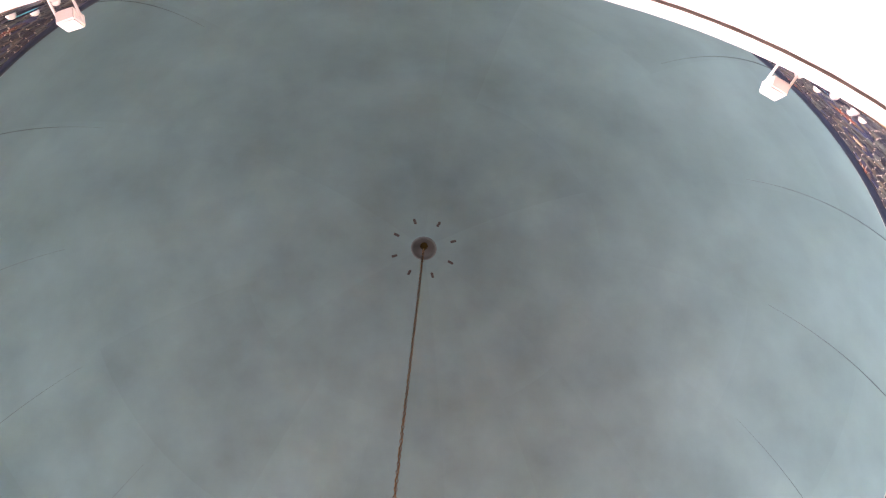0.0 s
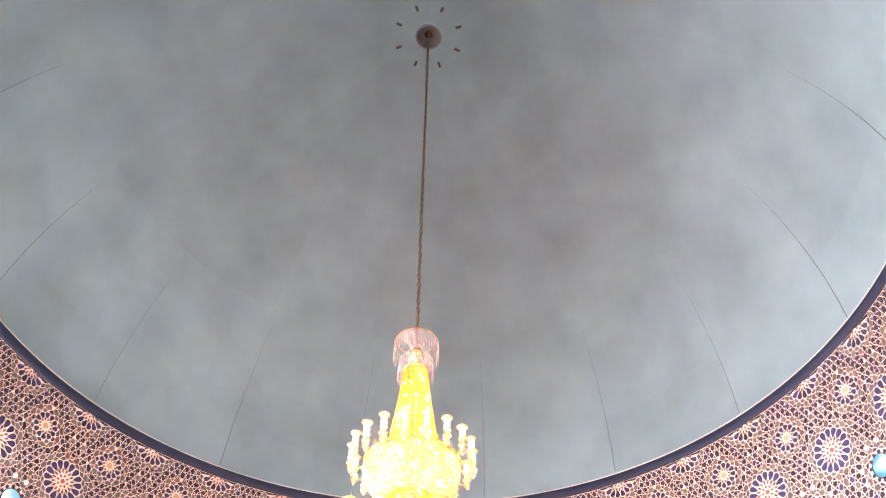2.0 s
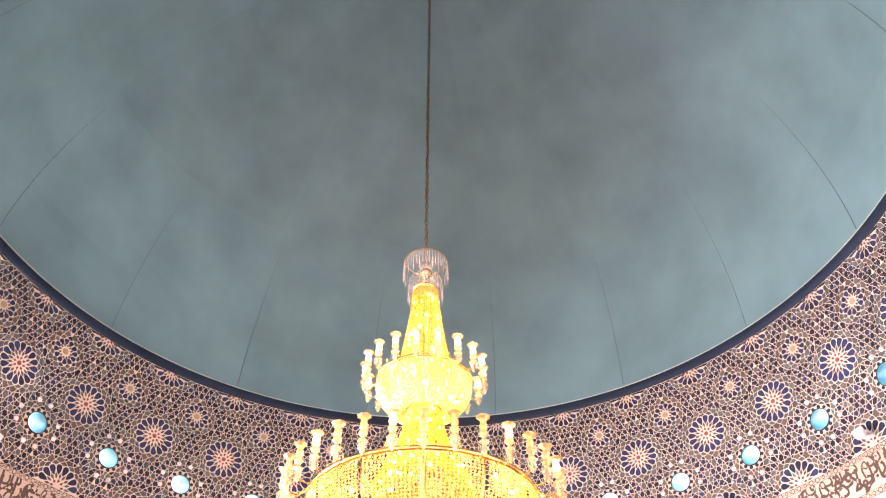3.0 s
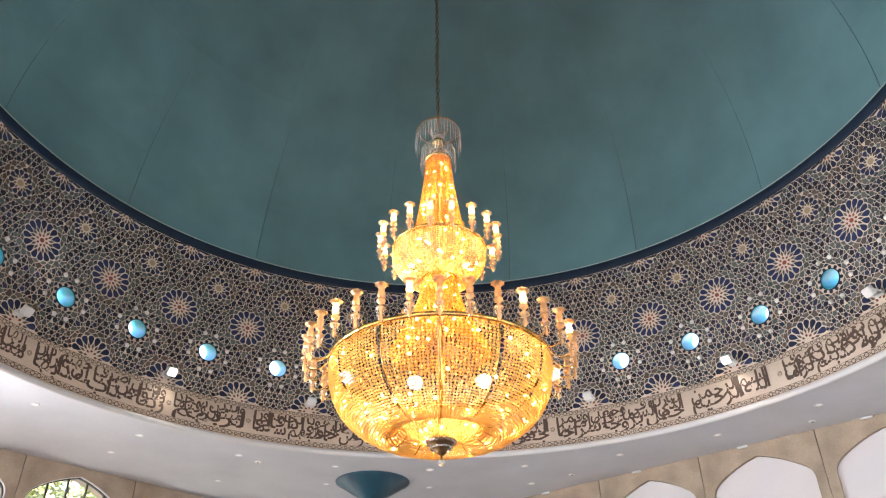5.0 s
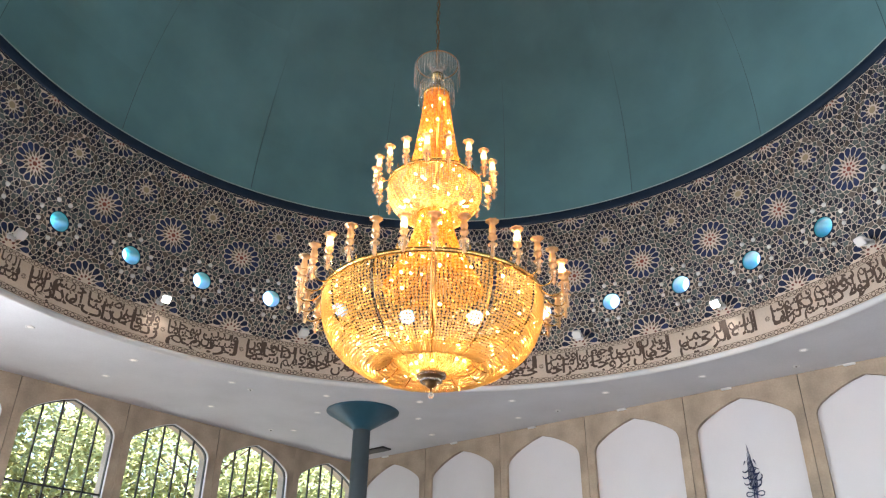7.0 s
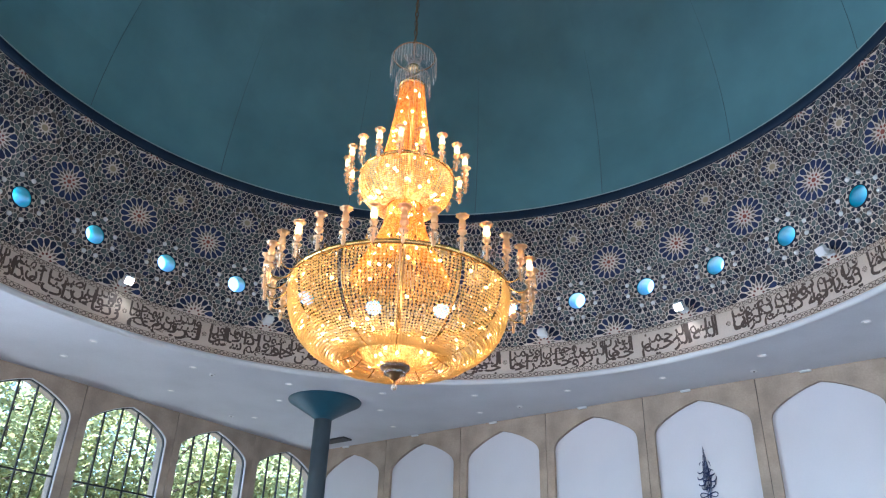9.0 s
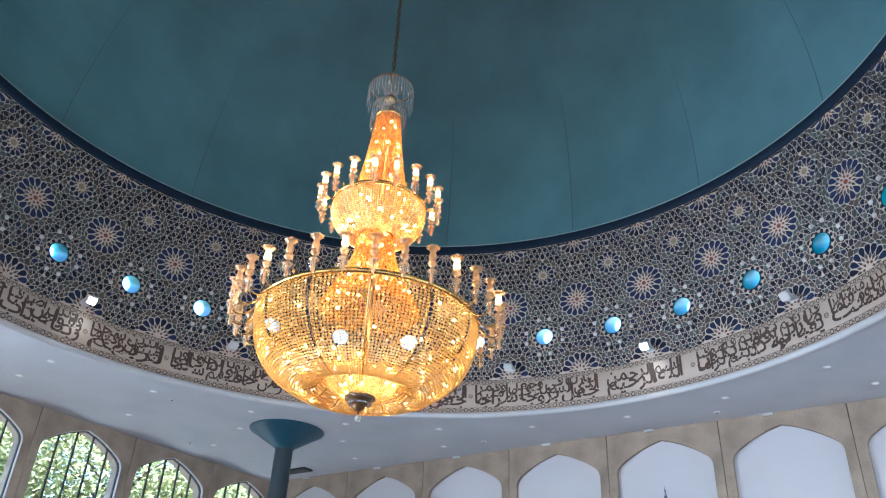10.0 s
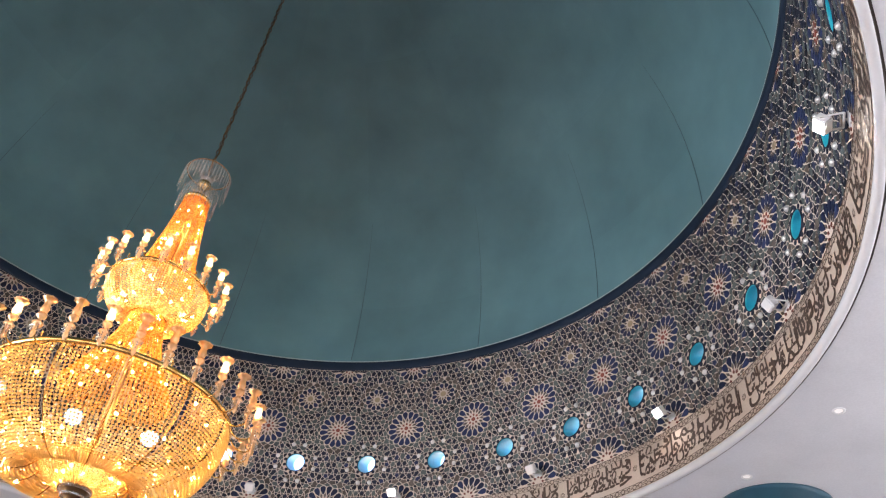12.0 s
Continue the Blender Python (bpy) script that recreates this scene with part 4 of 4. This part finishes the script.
for s in rcent[:8]:
    m = wall_pose(rbase, rd, rn, s - 0.22) @ pose(0, -0.05, Z_CEIL - 0.045)
    if first_fix is None:
        first_fix = thing("wall_uplight", "small white wedge lamp at the top of the wall", "wall lamp", "wall lamps above niches", m=m)
        bm = bmesh.new()
        box_bm(bm, (0.22, 0.07, 0.04), (0, 0, 0.012), 0.010)
        part("housing", bm, ENAMEL, first_fix)
        bm = bmesh.new()
        box_bm(bm, (0.10, 0.05, 0.03), (0, 0.03, 0.03), 0.005)
        part("bracket", bm, ENAMEL, first_fix)
    else:
        copy_thing(first_fix, m)

# ---- columns ----
first_col = thing("column", "dark slate round column with a flared teal capital", "column", "columns", m=pose(-1.62, 9.66, 0))
lathed("shaft", [(0.205, 0.0), (0.205, 6.745)], SLATE, first_col, 40)
lathed("capital", [(0.204, 6.70), (0.215, 6.72), (0.25, 6.755), (0.80, 7.105), (0.86, 7.135), (0.87, Z_CEIL - 0.003), (0.0, Z_CEIL - 0.003)], TEAL, first_col, 56, "flared teal cone capital")
lathed("base", [(0.30, 0.0), (0.30, 0.10), (0.21, 0.14)], SLATE, first_col, 40)
copy_thing(first_col, pose(9.84, -0.30, 0))

# ---- blue emblem in a niche ----
emblem = thing("calligraphic_emblem", "dark blue metal calligraphic emblem shaped like a cypress", "emblem", m=wall_pose(rbase, rd, rn, 0.30) @ pose(0, 0.07, 0))
strokes = []
for x, top, bot in ((-0.075, 5.62, 5.05), (-0.045, 5.74, 4.98), (-0.015, 5.93, 4.9), (0.015, 5.86, 4.86), (0.045, 5.72, 4.9), (0.07, 5.58, 5.0)):
    strokes.append(tube([(x * 0.62 - 0.01, 0, top), (x * 0.8, 0, (top * 2 + bot) / 3), (x * 1.1, 0, (top + bot * 2) / 3), (x * 0.9, 0, bot)], [0.004, 0.0085, 0.009, 0.006], 5))
for cx, cz, r, a0, a1 in ((-0.12, 5.42, 0.06, 170, 350), (-0.13, 5.30, 0.065, 160, 360), (-0.11, 5.18, 0.075, 170, 370), (-0.05, 5.10, 0.08, 180, 380),
                         (0.10, 5.36, 0.07, 150, 330), (0.12, 5.24, 0.07, 180, 400), (0.07, 5.13, 0.09, 170, 380), (0.0, 5.30, 0.11, 200, 340), (0.02, 5.44, 0.09, 200, 330)):
    n = 11
    way = [radians(a0 + (a1 - a0) * j / (n - 1)) for j in range(n)]
    strokes.append(tube([(cx + r * math.cos(a), 0.004, cz + 0.85 * r * math.sin(a) + 0.02 * math.cos(a)) for a in way], [0.003 + 0.011 * math.sin(math.pi * j / (n - 1)) ** 0.6 for j in range(n)], 5))
for x0, z0, x1, z1 in ((-0.14, 5.52, -0.10, 5.60), (0.10, 5.50, 0.06, 5.62), (-0.02, 5.46, 0.15, 5.40), (-0.10, 5.26, 0.16, 5.33)):
    strokes.append(tube([(x0, 0.006, z0), ((x0 + x1) / 2, 0.006, (z0 + z1) / 2 + 0.012), (x1, 0.006, z1)], [0.004, 0.011, 0.004], 5))
for x, z in ((0.15, 5.17), (0.12, 5.09), (-0.03, 5.21)):
    strokes.append(tube([(x - 0.014, 0.006, z), (x + 0.014, 0.006, z + 0.01)], 0.014, 5))
for x in (-0.016, 0.016):
    strokes.append(tube([(x * 1.6, 0, 5.08), (x, 0, 4.98), (x * 2.2, 0, 4.90), (x * 1.2, 0, 4.78)], 0.010, 5))
strokes.append(tube([(0.18 * math.sin(2 * math.pi * j / 28), 0.002, 4.925 + 0.045 * math.sin(4 * math.pi * j / 28)) for j in range(29)], 0.011, 5))
for v, f in strokes:
    piece("script_stroke", mesh_from("script_stroke", v, f, EMBLEM, smooth=True), emblem)


# ---- chandelier ----
chand = thing("chandelier", "lit three-tier crystal bead chandelier with brass rings", "chandelier", m=pose(0, 0, 0))
crng = random.Random(11)
OCT_V = np.array([(1, 0, 0), (0, 1, 0), (-1, 0, 0), (0, -1, 0), (0, 0, 1.0), (0, 0, -1.0)])
OCT_F = np.array([(0, 1, 4), (1, 2, 4), (2, 3, 4), (3, 0, 4), (1, 0, 5), (2, 1, 5), (3, 2, 5), (0, 3, 5)])


def beads_mesh(name, centres, radius, mat, tall=1.0, seed=1):
    """Many cut beads, each an eight-sided stone turned at random about the vertical."""
    c = np.asarray(centres)
    r = np.random.RandomState(seed)
    n = len(c)
    a = r.uniform(0, math.pi / 2, n)
    size = np.broadcast_to(np.asarray(radius), (n,))
    ca, sa = np.cos(a), np.sin(a)
    v = np.empty((n, 6, 3))
    v[:, :, 0] = OCT_V[None, :, 0] * ca[:, None] - OCT_V[None, :, 1] * sa[:, None]
    v[:, :, 1] = OCT_V[None, :, 0] * sa[:, None] + OCT_V[None, :, 1] * ca[:, None]
    v[:, :, 2] = OCT_V[None, :, 2] * tall
    v = v * size[:, None, None] + c[:, None, :]
    f = (OCT_F[None] + 6 * np.arange(n)[:, None, None]).reshape(-1, 3)
    return mesh_from(name, v.reshape(-1, 3).tolist(), f.tolist(), mat)


def profile_walk(prof, pitch):
    """Even steps along a (radius, z) profile smoothed through its points."""
    pts = []
    for i in range(len(prof) - 1):
        p0, p1, p2, p3 = prof[max(i - 1, 0)], prof[i], prof[i + 1], prof[min(i + 2, len(prof) - 1)]
        for k in range(24):
            t = k / 24
            pts.append(tuple(0.5 * (2 * p1[j] + (p2[j] - p0[j]) * t + (2 * p0[j] - 5 * p1[j] + 4 * p2[j] - p3[j]) * t * t + (3 * p1[j] - p0[j] - 3 * p2[j] + p3[j]) * t ** 3) for j in (0, 1)))
    pts.append(prof[-1])
    out, acc = [pts[0]], 0.0
    for (r0, z0), (r1, z1) in zip(pts, pts[1:]):
        d = math.hypot(r1 - r0, z1 - z0)
        while acc + d >= pitch:
            t = (pitch - acc) / d
            r0, z0 = r0 + (r1 - r0) * t, z0 + (z1 - z0) * t
            out.append((r0, z0))
            d = math.hypot(r1 - r0, z1 - z0)
            acc = 0.0
        acc += d
    return out


def curtain(prof, strands, pitch, wobble=0.004, gap=0):
    """Bead places on strands that hang along a turned profile."""
    rows = profile_walk(prof, pitch)
    r = np.random.RandomState(len(rows))
    out = []
    for k in range(strands):
        if gap and k % gap == 0:
            continue
        a = 2 * math.pi * k / strands
        j = r.normal(0, wobble)
        for i, (rr, z) in enumerate(rows):
            out.append(((rr + j) * math.sin(a), (rr + j) * math.cos(a), z + (0.5 * pitch if k % 2 else 0.0) + j))
    return out


BOWL = [(1.318, 5.56), (1.312, 5.40), (1.262, 5.18), (1.155, 4.99), (0.99, 4.84), (0.82, 4.74), (0.66, 4.70), (0.54, 4.76), (0.44, 4.88)]
BOWL_UP = [(0.60, 7.23), (0.605, 7.13), (0.562, 6.99), (0.47, 6.865), (0.36, 6.785), (0.28, 6.785), (0.22, 6.84)]
NECK = [(0.170, 8.78), (0.182, 8.60), (0.220, 8.25), (0.278, 7.85), (0.340, 7.52), (0.42, 7.29)]
NECK_LOW = [(0.20, 6.86), (0.235, 6.62), (0.325, 6.32), (0.44, 6.08), (0.62, 5.72)]
CUP = [(0.44, 4.90), (0.42, 4.82), (0.36, 4.74), (0.27, 4.69), (0.17, 4.66)]


def strands(name, places, radius, mat, label, tall=1.0):
    return tagged(piece(name, beads_mesh(name, places, radius, mat, tall), chand), label, kind="stuff")


bowl_rows = profile_walk(BOWL, 0.036)
def strand_mesh(rows, radius, seed):
    """One string of cut stones, point to point along (radius, z) rows, each stone turned at random."""
    r = random.Random(seed)
    pts = [Vector((0, q, z)) for q, z in rows]
    verts, faces = [pts[0]], []
    for p, q in zip(pts, pts[1:]):
        d = (q - p).normalized()
        side = Vector((1, 0, 0))
        out = d.cross(side)
        turn = r.uniform(0, math.pi / 2)
        o = len(verts)
        for k in range(4):
            a = turn + k * math.pi / 2
            verts.append((p + q) / 2 + (side * math.cos(a) + out * math.sin(a)) * radius)
        verts.append(q.copy())
        for k in range(4):
            faces += [(o - 1, o + k, o + (k + 1) % 4), (o + 4, o + (k + 1) % 4, o + k)]
    return mesh_from("bead_strand", verts, faces, BEAD)


strand_me = [strand_mesh(bowl_rows, 0.0195, v + 1) for v in range(8)]
STRANDS = 180
for k in range(STRANDS):
    if k % 15:
        piece("bead_strand", strand_me[crng.randrange(8)], chand, pose(0, 0, crng.uniform(-0.005, 0.005), 0, 0, 360 / STRANDS * k + crng.uniform(-0.15, 0.15)), "string of cut crystal beads" if k == 1 else "")
strands("upper_bowl_curtain", curtain(BOWL_UP, 124, 0.028), 0.0145, BEAD, "amber-lit strings of cut crystal beads")
strands("neck_curtain", curtain(NECK, 72, 0.022), 0.011, ROPE, "tapering golden strings of crystal beads", 1.25)
strands("lower_neck_curtain", curtain(NECK_LOW, 80, 0.022), 0.011, ROPE, "tapering golden strings of crystal beads", 1.25)
strands("cup_curtain", curtain(CUP, 110, 0.02), 0.011, BEAD, "bright crystal bead cup under the bowl")


def brass_ring(radius, z, thick, tall, label="", n=96, mat=BRASS):
    p = [(radius - thick, z - tall / 2), (radius, z - tall / 2 - 0.004), (radius + thick * 0.8, z - tall / 4), (radius + thick, z), (radius + thick * 0.8, z + tall / 4), (radius, z + tall / 2 + 0.004), (radius - thick, z + tall / 2), (radius - thick, z - tall / 2)]
    return lathed("ring", p, mat, chand, n, label)


brass_ring(1.330, 5.585, 0.018, 0.06, "gilded ring carrying the large bowl")
brass_ring(0.610, 7.26, 0.014, 0.05, "gilded ring carrying the small bowl")
brass_ring(0.212, 6.845, 0.02, 0.05)
brass_ring(0.172, 8.80, 0.02, 0.05)
brass_ring(0.45, 4.905, 0.012, 0.03)
# leaf crest on the rings
leaf_v = [(0, 0, 0), (0.016, 0.004, 0.02), (0.012, 0.006, 0.045), (0, 0.004, 0.075), (-0.012, 0.006, 0.045), (-0.016, 0.004, 0.02), (0, -0.006, 0.03)]
leaf_me = mesh_from("crest_leaf", leaf_v, [(0, 1, 6), (1, 2, 6), (2, 3, 6), (3, 4, 6), (4, 5, 6), (5, 0, 6), (0, 5, 4, 3, 2, 1)], BRASS)
for radius, z, n in ((1.335, 5.61, 32), (0.615, 7.28, 18)):
    for k in range(n):
        a = 360 * (k + 0.5) / n
        piece("crest_leaf", leaf_me, chand, Matrix.Rotation(radians(-a), 4, "Z") @ pose(0, radius, z))
# frame ribs behind the beads
for k in range(12):
    a = 2 * math.pi * k / 12
    pts = [((r - 0.03) * math.sin(a), (r - 0.03) * math.cos(a), z) for r, z in profile_walk(BOWL, 0.12)]
    v, f = tube(pts, 0.0065, 6)
    piece("rib", mesh_from("rib", v, f, BRASS, smooth=True), chand)
lathed("stem", [(0.0, 4.60), (0.035, 4.60), (0.035, 9.2), (0.0, 9.2)], DARKBRASS, chand, 16)
lathed("finial", [(0.175, 4.665), (0.17, 4.64), (0.135, 4.625), (0.125, 4.60), (0.10, 4.575), (0.07, 4.565), (0.065, 4.53), (0.035, 4.505), (0.012, 4.50), (0.01, 4.46), (0.0, 4.46)], DARKBRASS, chand, 36, "turned brass finial")
lathed("glass_drop", [(0.0, 4.462), (0.012, 4.455), (0.032, 4.43), (0.036, 4.408), (0.026, 4.385), (0.0, 4.375)], CLEAR, chand, 16, "clear crystal ball drop")
fr = []
for k in range(40):
    a = 2 * math.pi * k / 40
    fr.append((0.165 * math.sin(a), 0.165 * math.cos(a), 4.645))
    fr.append((0.12 * math.sin(a), 0.12 * math.cos(a), 4.585))
strands("finial_fringe", fr, 0.012, CLEAR, "fringe of crystal drops", 2.0)

# bulbs inside the bowls and necks
ico = bmesh.new()
bmesh.ops.create_icosphere(ico, subdivisions=1, radius=0.019)
bulb_me = bpy.data.meshes.new("bulb")
ico.to_mesh(bulb_me)
ico.free()
bulb_me.materials.append(BULB)


def bulbs(prof, n, inset, seed, lo=0.0, hi=1.0):
    rows = profile_walk(prof, 0.02)
    r = random.Random(seed)
    for k in range(n):
        rr, z = rows[int((lo + (hi - lo) * r.random()) * (len(rows) - 1))]
        a = 2 * math.pi * (k + r.uniform(-0.3, 0.3)) / n
        piece("bulb", bulb_me, chand, pose((rr - inset) * math.sin(a), (rr - inset) * math.cos(a), z + r.uniform(0.0, 0.03)))


bulbs(BOWL, 20, 0.05, 1, 0.05, 0.25)
bulbs(BOWL, 20, 0.06, 2, 0.3, 0.55)
bulbs(BOWL, 14, 0.05, 3, 0.6, 0.8)
bulbs(BOWL_UP, 18, 0.10, 4, 0.05, 0.6)
bulbs(NECK, 16, 0.03, 5, 0.02, 0.6)
bulbs(NECK, 12, 0.04, 6, 0.6, 1.0)
bulbs(NECK_LOW, 26, 0.03, 7)
bulbs(CUP, 18, 0.04, 8)

# fountain of crystal rods at the top
rod_me = []
for low in (8.98, 9.08):
    pts = [(0.07, 9.17), (0.09, 9.29), (0.13, 9.37), (0.21, 9.42), (0.275, 9.40), (0.325, 9.33), (0.33, low)]
    v, f = tube([(0, r, z) for r, z in pts], 0.0048, 5)
    rod_me.append(mesh_from("crystal_rod", v, f, CLEAR, smooth=True))
for low in (8.62, 8.70):
    pts = [(0.08, 8.90), (0.12, 9.02), (0.19, 9.05), (0.24, 8.98), (0.25, 8.86), (0.252, low)]
    v, f = tube([(0, r, z) for r, z in pts], 0.0048, 5)
    rod_me.append(mesh_from("crystal_rod", v, f, CLEAR, smooth=True))
for k in range(44):
    piece("crystal_rod", rod_me[k % 2], chand, pose(0, 0, 0, 0, 0, 360 * k / 44), "bent clear crystal rod" if k == 0 else "")
for k in range(36):
    piece("crystal_rod", rod_me[2 + k % 2], chand, pose(0, 0, 0, 0, 0, 360 * (k + 0.5) / 36))
lathed("hub", [(0.0, 9.25), (0.03, 9.24), (0.05, 9.20), (0.085, 9.17), (0.095, 9.13), (0.08, 9.09), (0.045, 9.06), (0.05, 9.0), (0.08, 8.95), (0.085, 8.90), (0.06, 8.86), (0.0, 8.86)], BRASS, chand, 28, "turned brass hub")
brass_ring(0.30, 9.36, 0.008, 0.016, mat=DARKBRASS)

# candle lamps on curved arms
ARM = [(0.0, 0.0), (0.06, -0.075), (0.15, -0.105), (0.22, -0.075), (0.25, 0.0), (0.25, 0.04)]
arm_pts = profile_walk(ARM, 0.03)
v, f = tube([(0, y, z) for y, z in arm_pts], 0.0085, 6)
carm_me = mesh_from("arm", v, f, BRASS, smooth=True)
v, f = lathe([(0.0, -0.16), (0.012, -0.15), (0.024, -0.12), (0.02, -0.05), (0.03, -0.02), (0.055, 0.0), (0.045, 0.012), (0.02, 0.03), (0.018, 0.05), (0.042, 0.07), (0.05, 0.09), (0.042, 0.112), (0.02, 0.125), (0.0, 0.128)], 14)
candle_me = mesh_from("candle_stem", v, f, OPAL, smooth=True)
v, f = [], []
FL = [(0.022, 0.125), (0.036, 0.14), (0.043, 0.17), (0.037, 0.20), (0.031, 0.225), (0.036, 0.252), (0.056, 0.272), (0.074, 0.284), (0.070, 0.292), (0.050, 0.280), (0.030, 0.255)]
v, f = lathe(FL, 24)
v = [(x * (1 + (0.09 * math.cos(8 * math.atan2(x, y)) if z > 0.265 else 0.0)), y * (1 + (0.09 * math.cos(8 * math.atan2(x, y)) if z > 0.265 else 0.0)), z) for x, y, z in v]
shade_me = mesh_from("shade", v, f, OPAL, smooth=True)
v, f = lathe([(0.0, 0.15), (0.016, 0.16), (0.02, 0.19), (0.016, 0.235), (0.0, 0.262)], 10)
flame_me = mesh_from("candle_bulb", v, f, FLAME, smooth=True)
dv = [(0.045 * math.sin(a), 0.045 * math.cos(a), z) for a in [2 * math.pi * j / 6 for j in range(6)] for z in (-0.03, -0.055, -0.09)]
drops_me = beads_mesh("drop_fringe", dv, 0.0095, CLEAR, 1.7)
LIT2 = {0, 3, 6, 10, 13, 17, 20, 24, 27, 30}
for radius, z, n, turn, scale, lit in ((1.355, 5.535, 32, 0.0, 1.0, LIT2), (0.635, 7.215, 18, 0.4, 0.92, set(range(18)))):
    for k in range(n):
        a = 360 * (k + turn) / n
        m = Matrix.Rotation(radians(-a), 4, "Z") @ pose(0, radius, z)
        piece("arm", carm_me, chand, m @ Matrix.Scale(scale * (1.0 if n > 20 else 0.62), 4))
        reach = 0.25 * scale * (1.0 if n > 20 else 0.62)
        c = piece("candle", candle_me, chand, m @ pose(0, reach, 0.03) @ Matrix.Scale(scale, 4))
        piece("shade", shade_me, c)
        tagged(piece("drop_fringe", drops_me, c), kind="stuff")
        if k in lit:
            piece("candle_bulb", flame_me, c)
# chain
v, f = [], []
ring = [(0.026 * math.cos(t), 0.0, 0.055 * math.sin(t)) for t in [2 * math.pi * j / 12 for j in range(12)]]
v, f = tube(ring + ring[:1], 0.0075, 5)
link_me = mesh_from("chain_link", v, f, CHAIN, smooth=True)
zc, k = 9.26, 0
while zc < 19.3:
    piece("chain_link", link_me, chand, pose(0, 0, zc, 0, 0, 90 * (k % 2) + 20))
    zc += 0.094
    k += 1
pts = [(0.018 * math.cos(1.1 * j), 0.018 * math.sin(1.1 * j), 9.2 + 0.12 * j) for j in range(86)]
v, f = tube(pts, 0.009, 5)
piece("supply_cable", mesh_from("supply_cable", v, f, DARKBRASS, smooth=True), chand, None, "thin brown supply cable wound round the chain")

# light of the bulbs inside
GLOW = 0.056
for z, e, rad in ((5.42, 270, 0.42), (7.08, 95, 0.16), (8.25, 16, 0.08), (7.65, 20, 0.10), (6.3, 50, 0.12), (4.86, 16, 0.08)):
    lamp("chandelier_light", "POINT", pose(0.06, 0, z), e * GLOW, (1.0, 0.69, 0.29), radius=rad)

# ---- trees outside the windows ----
def leaf_cloud(n, seed, rx, rz):
    """Folded leaf blades in uneven clumps through a crown."""
    r = np.random.RandomState(seed)
    clumps = r.normal(0, 1, (46, 3))
    clumps /= np.linalg.norm(clumps, axis=1)[:, None]
    clumps *= r.uniform(0.35, 1.0, (46, 1)) ** 0.6
    clumps *= np.array([rx, rx, rz])
    which = r.randint(0, 46, n)
    p = clumps[which] + r.normal(0, 1, (n, 3)) * np.array([0.9, 0.9, 0.7])
    a, t, s = r.uniform(0, 2 * math.pi, n), r.normal(0.2, 0.5, n), r.uniform(0.16, 0.34, n)
    d = np.stack([np.cos(a) * np.cos(t), np.sin(a) * np.cos(t), -np.sin(t)], 1)
    w = np.stack([-np.sin(a), np.cos(a), r.normal(0, 0.4, n)], 1)
    up = np.cross(d, w)
    v = np.empty((n, 6, 3))
    for i, (x, y, z) in enumerate(((0, 0, 0), (0.35, 0.33, 0.10), (0.75, 0.26, 0.08), (1, 0, 0), (0.75, -0.26, 0.08), (0.35, -0.33, 0.10))):
        v[:, i] = p + (d * x + w * y + up * z) * s[:, None]
    o = 6 * np.arange(n)[:, None]
    f = np.concatenate([o + np.array([[0, 1, 2, 3]]), o + np.array([[0, 3, 4, 5]])])
    return v.reshape(-1, 3).tolist(), f.tolist()


def tree(x, y, height, rx, seed):
    r = random.Random(seed)
    t = thing("tree", "tall leafy green broadleaf tree on the pale ground", "tree", "trees outside the windows", m=pose(x, y, -0.25))
    items = [tube([(0, 0, 0), (0.1, 0, height * 0.25), (0.0, 0.1, height * 0.5), (0.15, 0, height * 0.8)], [0.28, 0.22, 0.16, 0.05], 9)]
    for k in range(11):
        a, z = r.uniform(0, 6.28), height * r.uniform(0.2, 0.7)
        L = rx * r.uniform(0.6, 0.95)
        items.append(tube([(0, 0, z), (L * 0.5 * math.cos(a), L * 0.5 * math.sin(a), z + L * 0.3), (L * math.cos(a), L * math.sin(a), z + L * 0.45)], [0.09, 0.06, 0.02], 6))
    v, f = join(items)
    piece("trunk", mesh_from("trunk", v, f, BARK, smooth=True), t)
    v, f = leaf_cloud(17000, seed, rx, height * 0.42)
    c = piece("crown", mesh_from("crown", v, f, LEAF), t, pose(0, 0, height * 0.56))
    return t


for k, (s, dist, h, rx) in enumerate(((-14.0, 17.0, 15.0, 5.0), (-6.0, 19.0, 16.0, 5.2), (1.5, 17.5, 15.5, 5.0), (8.5, 19.0, 16.5, 5.4), (15.5, 17.0, 15.0, 5.0), (22.5, 19.0, 16.0, 5.4),
                                      (-10.0, 27.0, 19.0, 6.0), (-1.0, 28.0, 20.0, 6.2), (8.0, 28.0, 20.0, 6.2), (17.0, 27.0, 20.0, 6.2), (26.0, 27.0, 19.0, 6.2), (34.0, 24.0, 18.0, 6.0))):
    p = lbase + ld * s + ln * dist
    tree(p.x, p.y, h, rx, 20 + k)
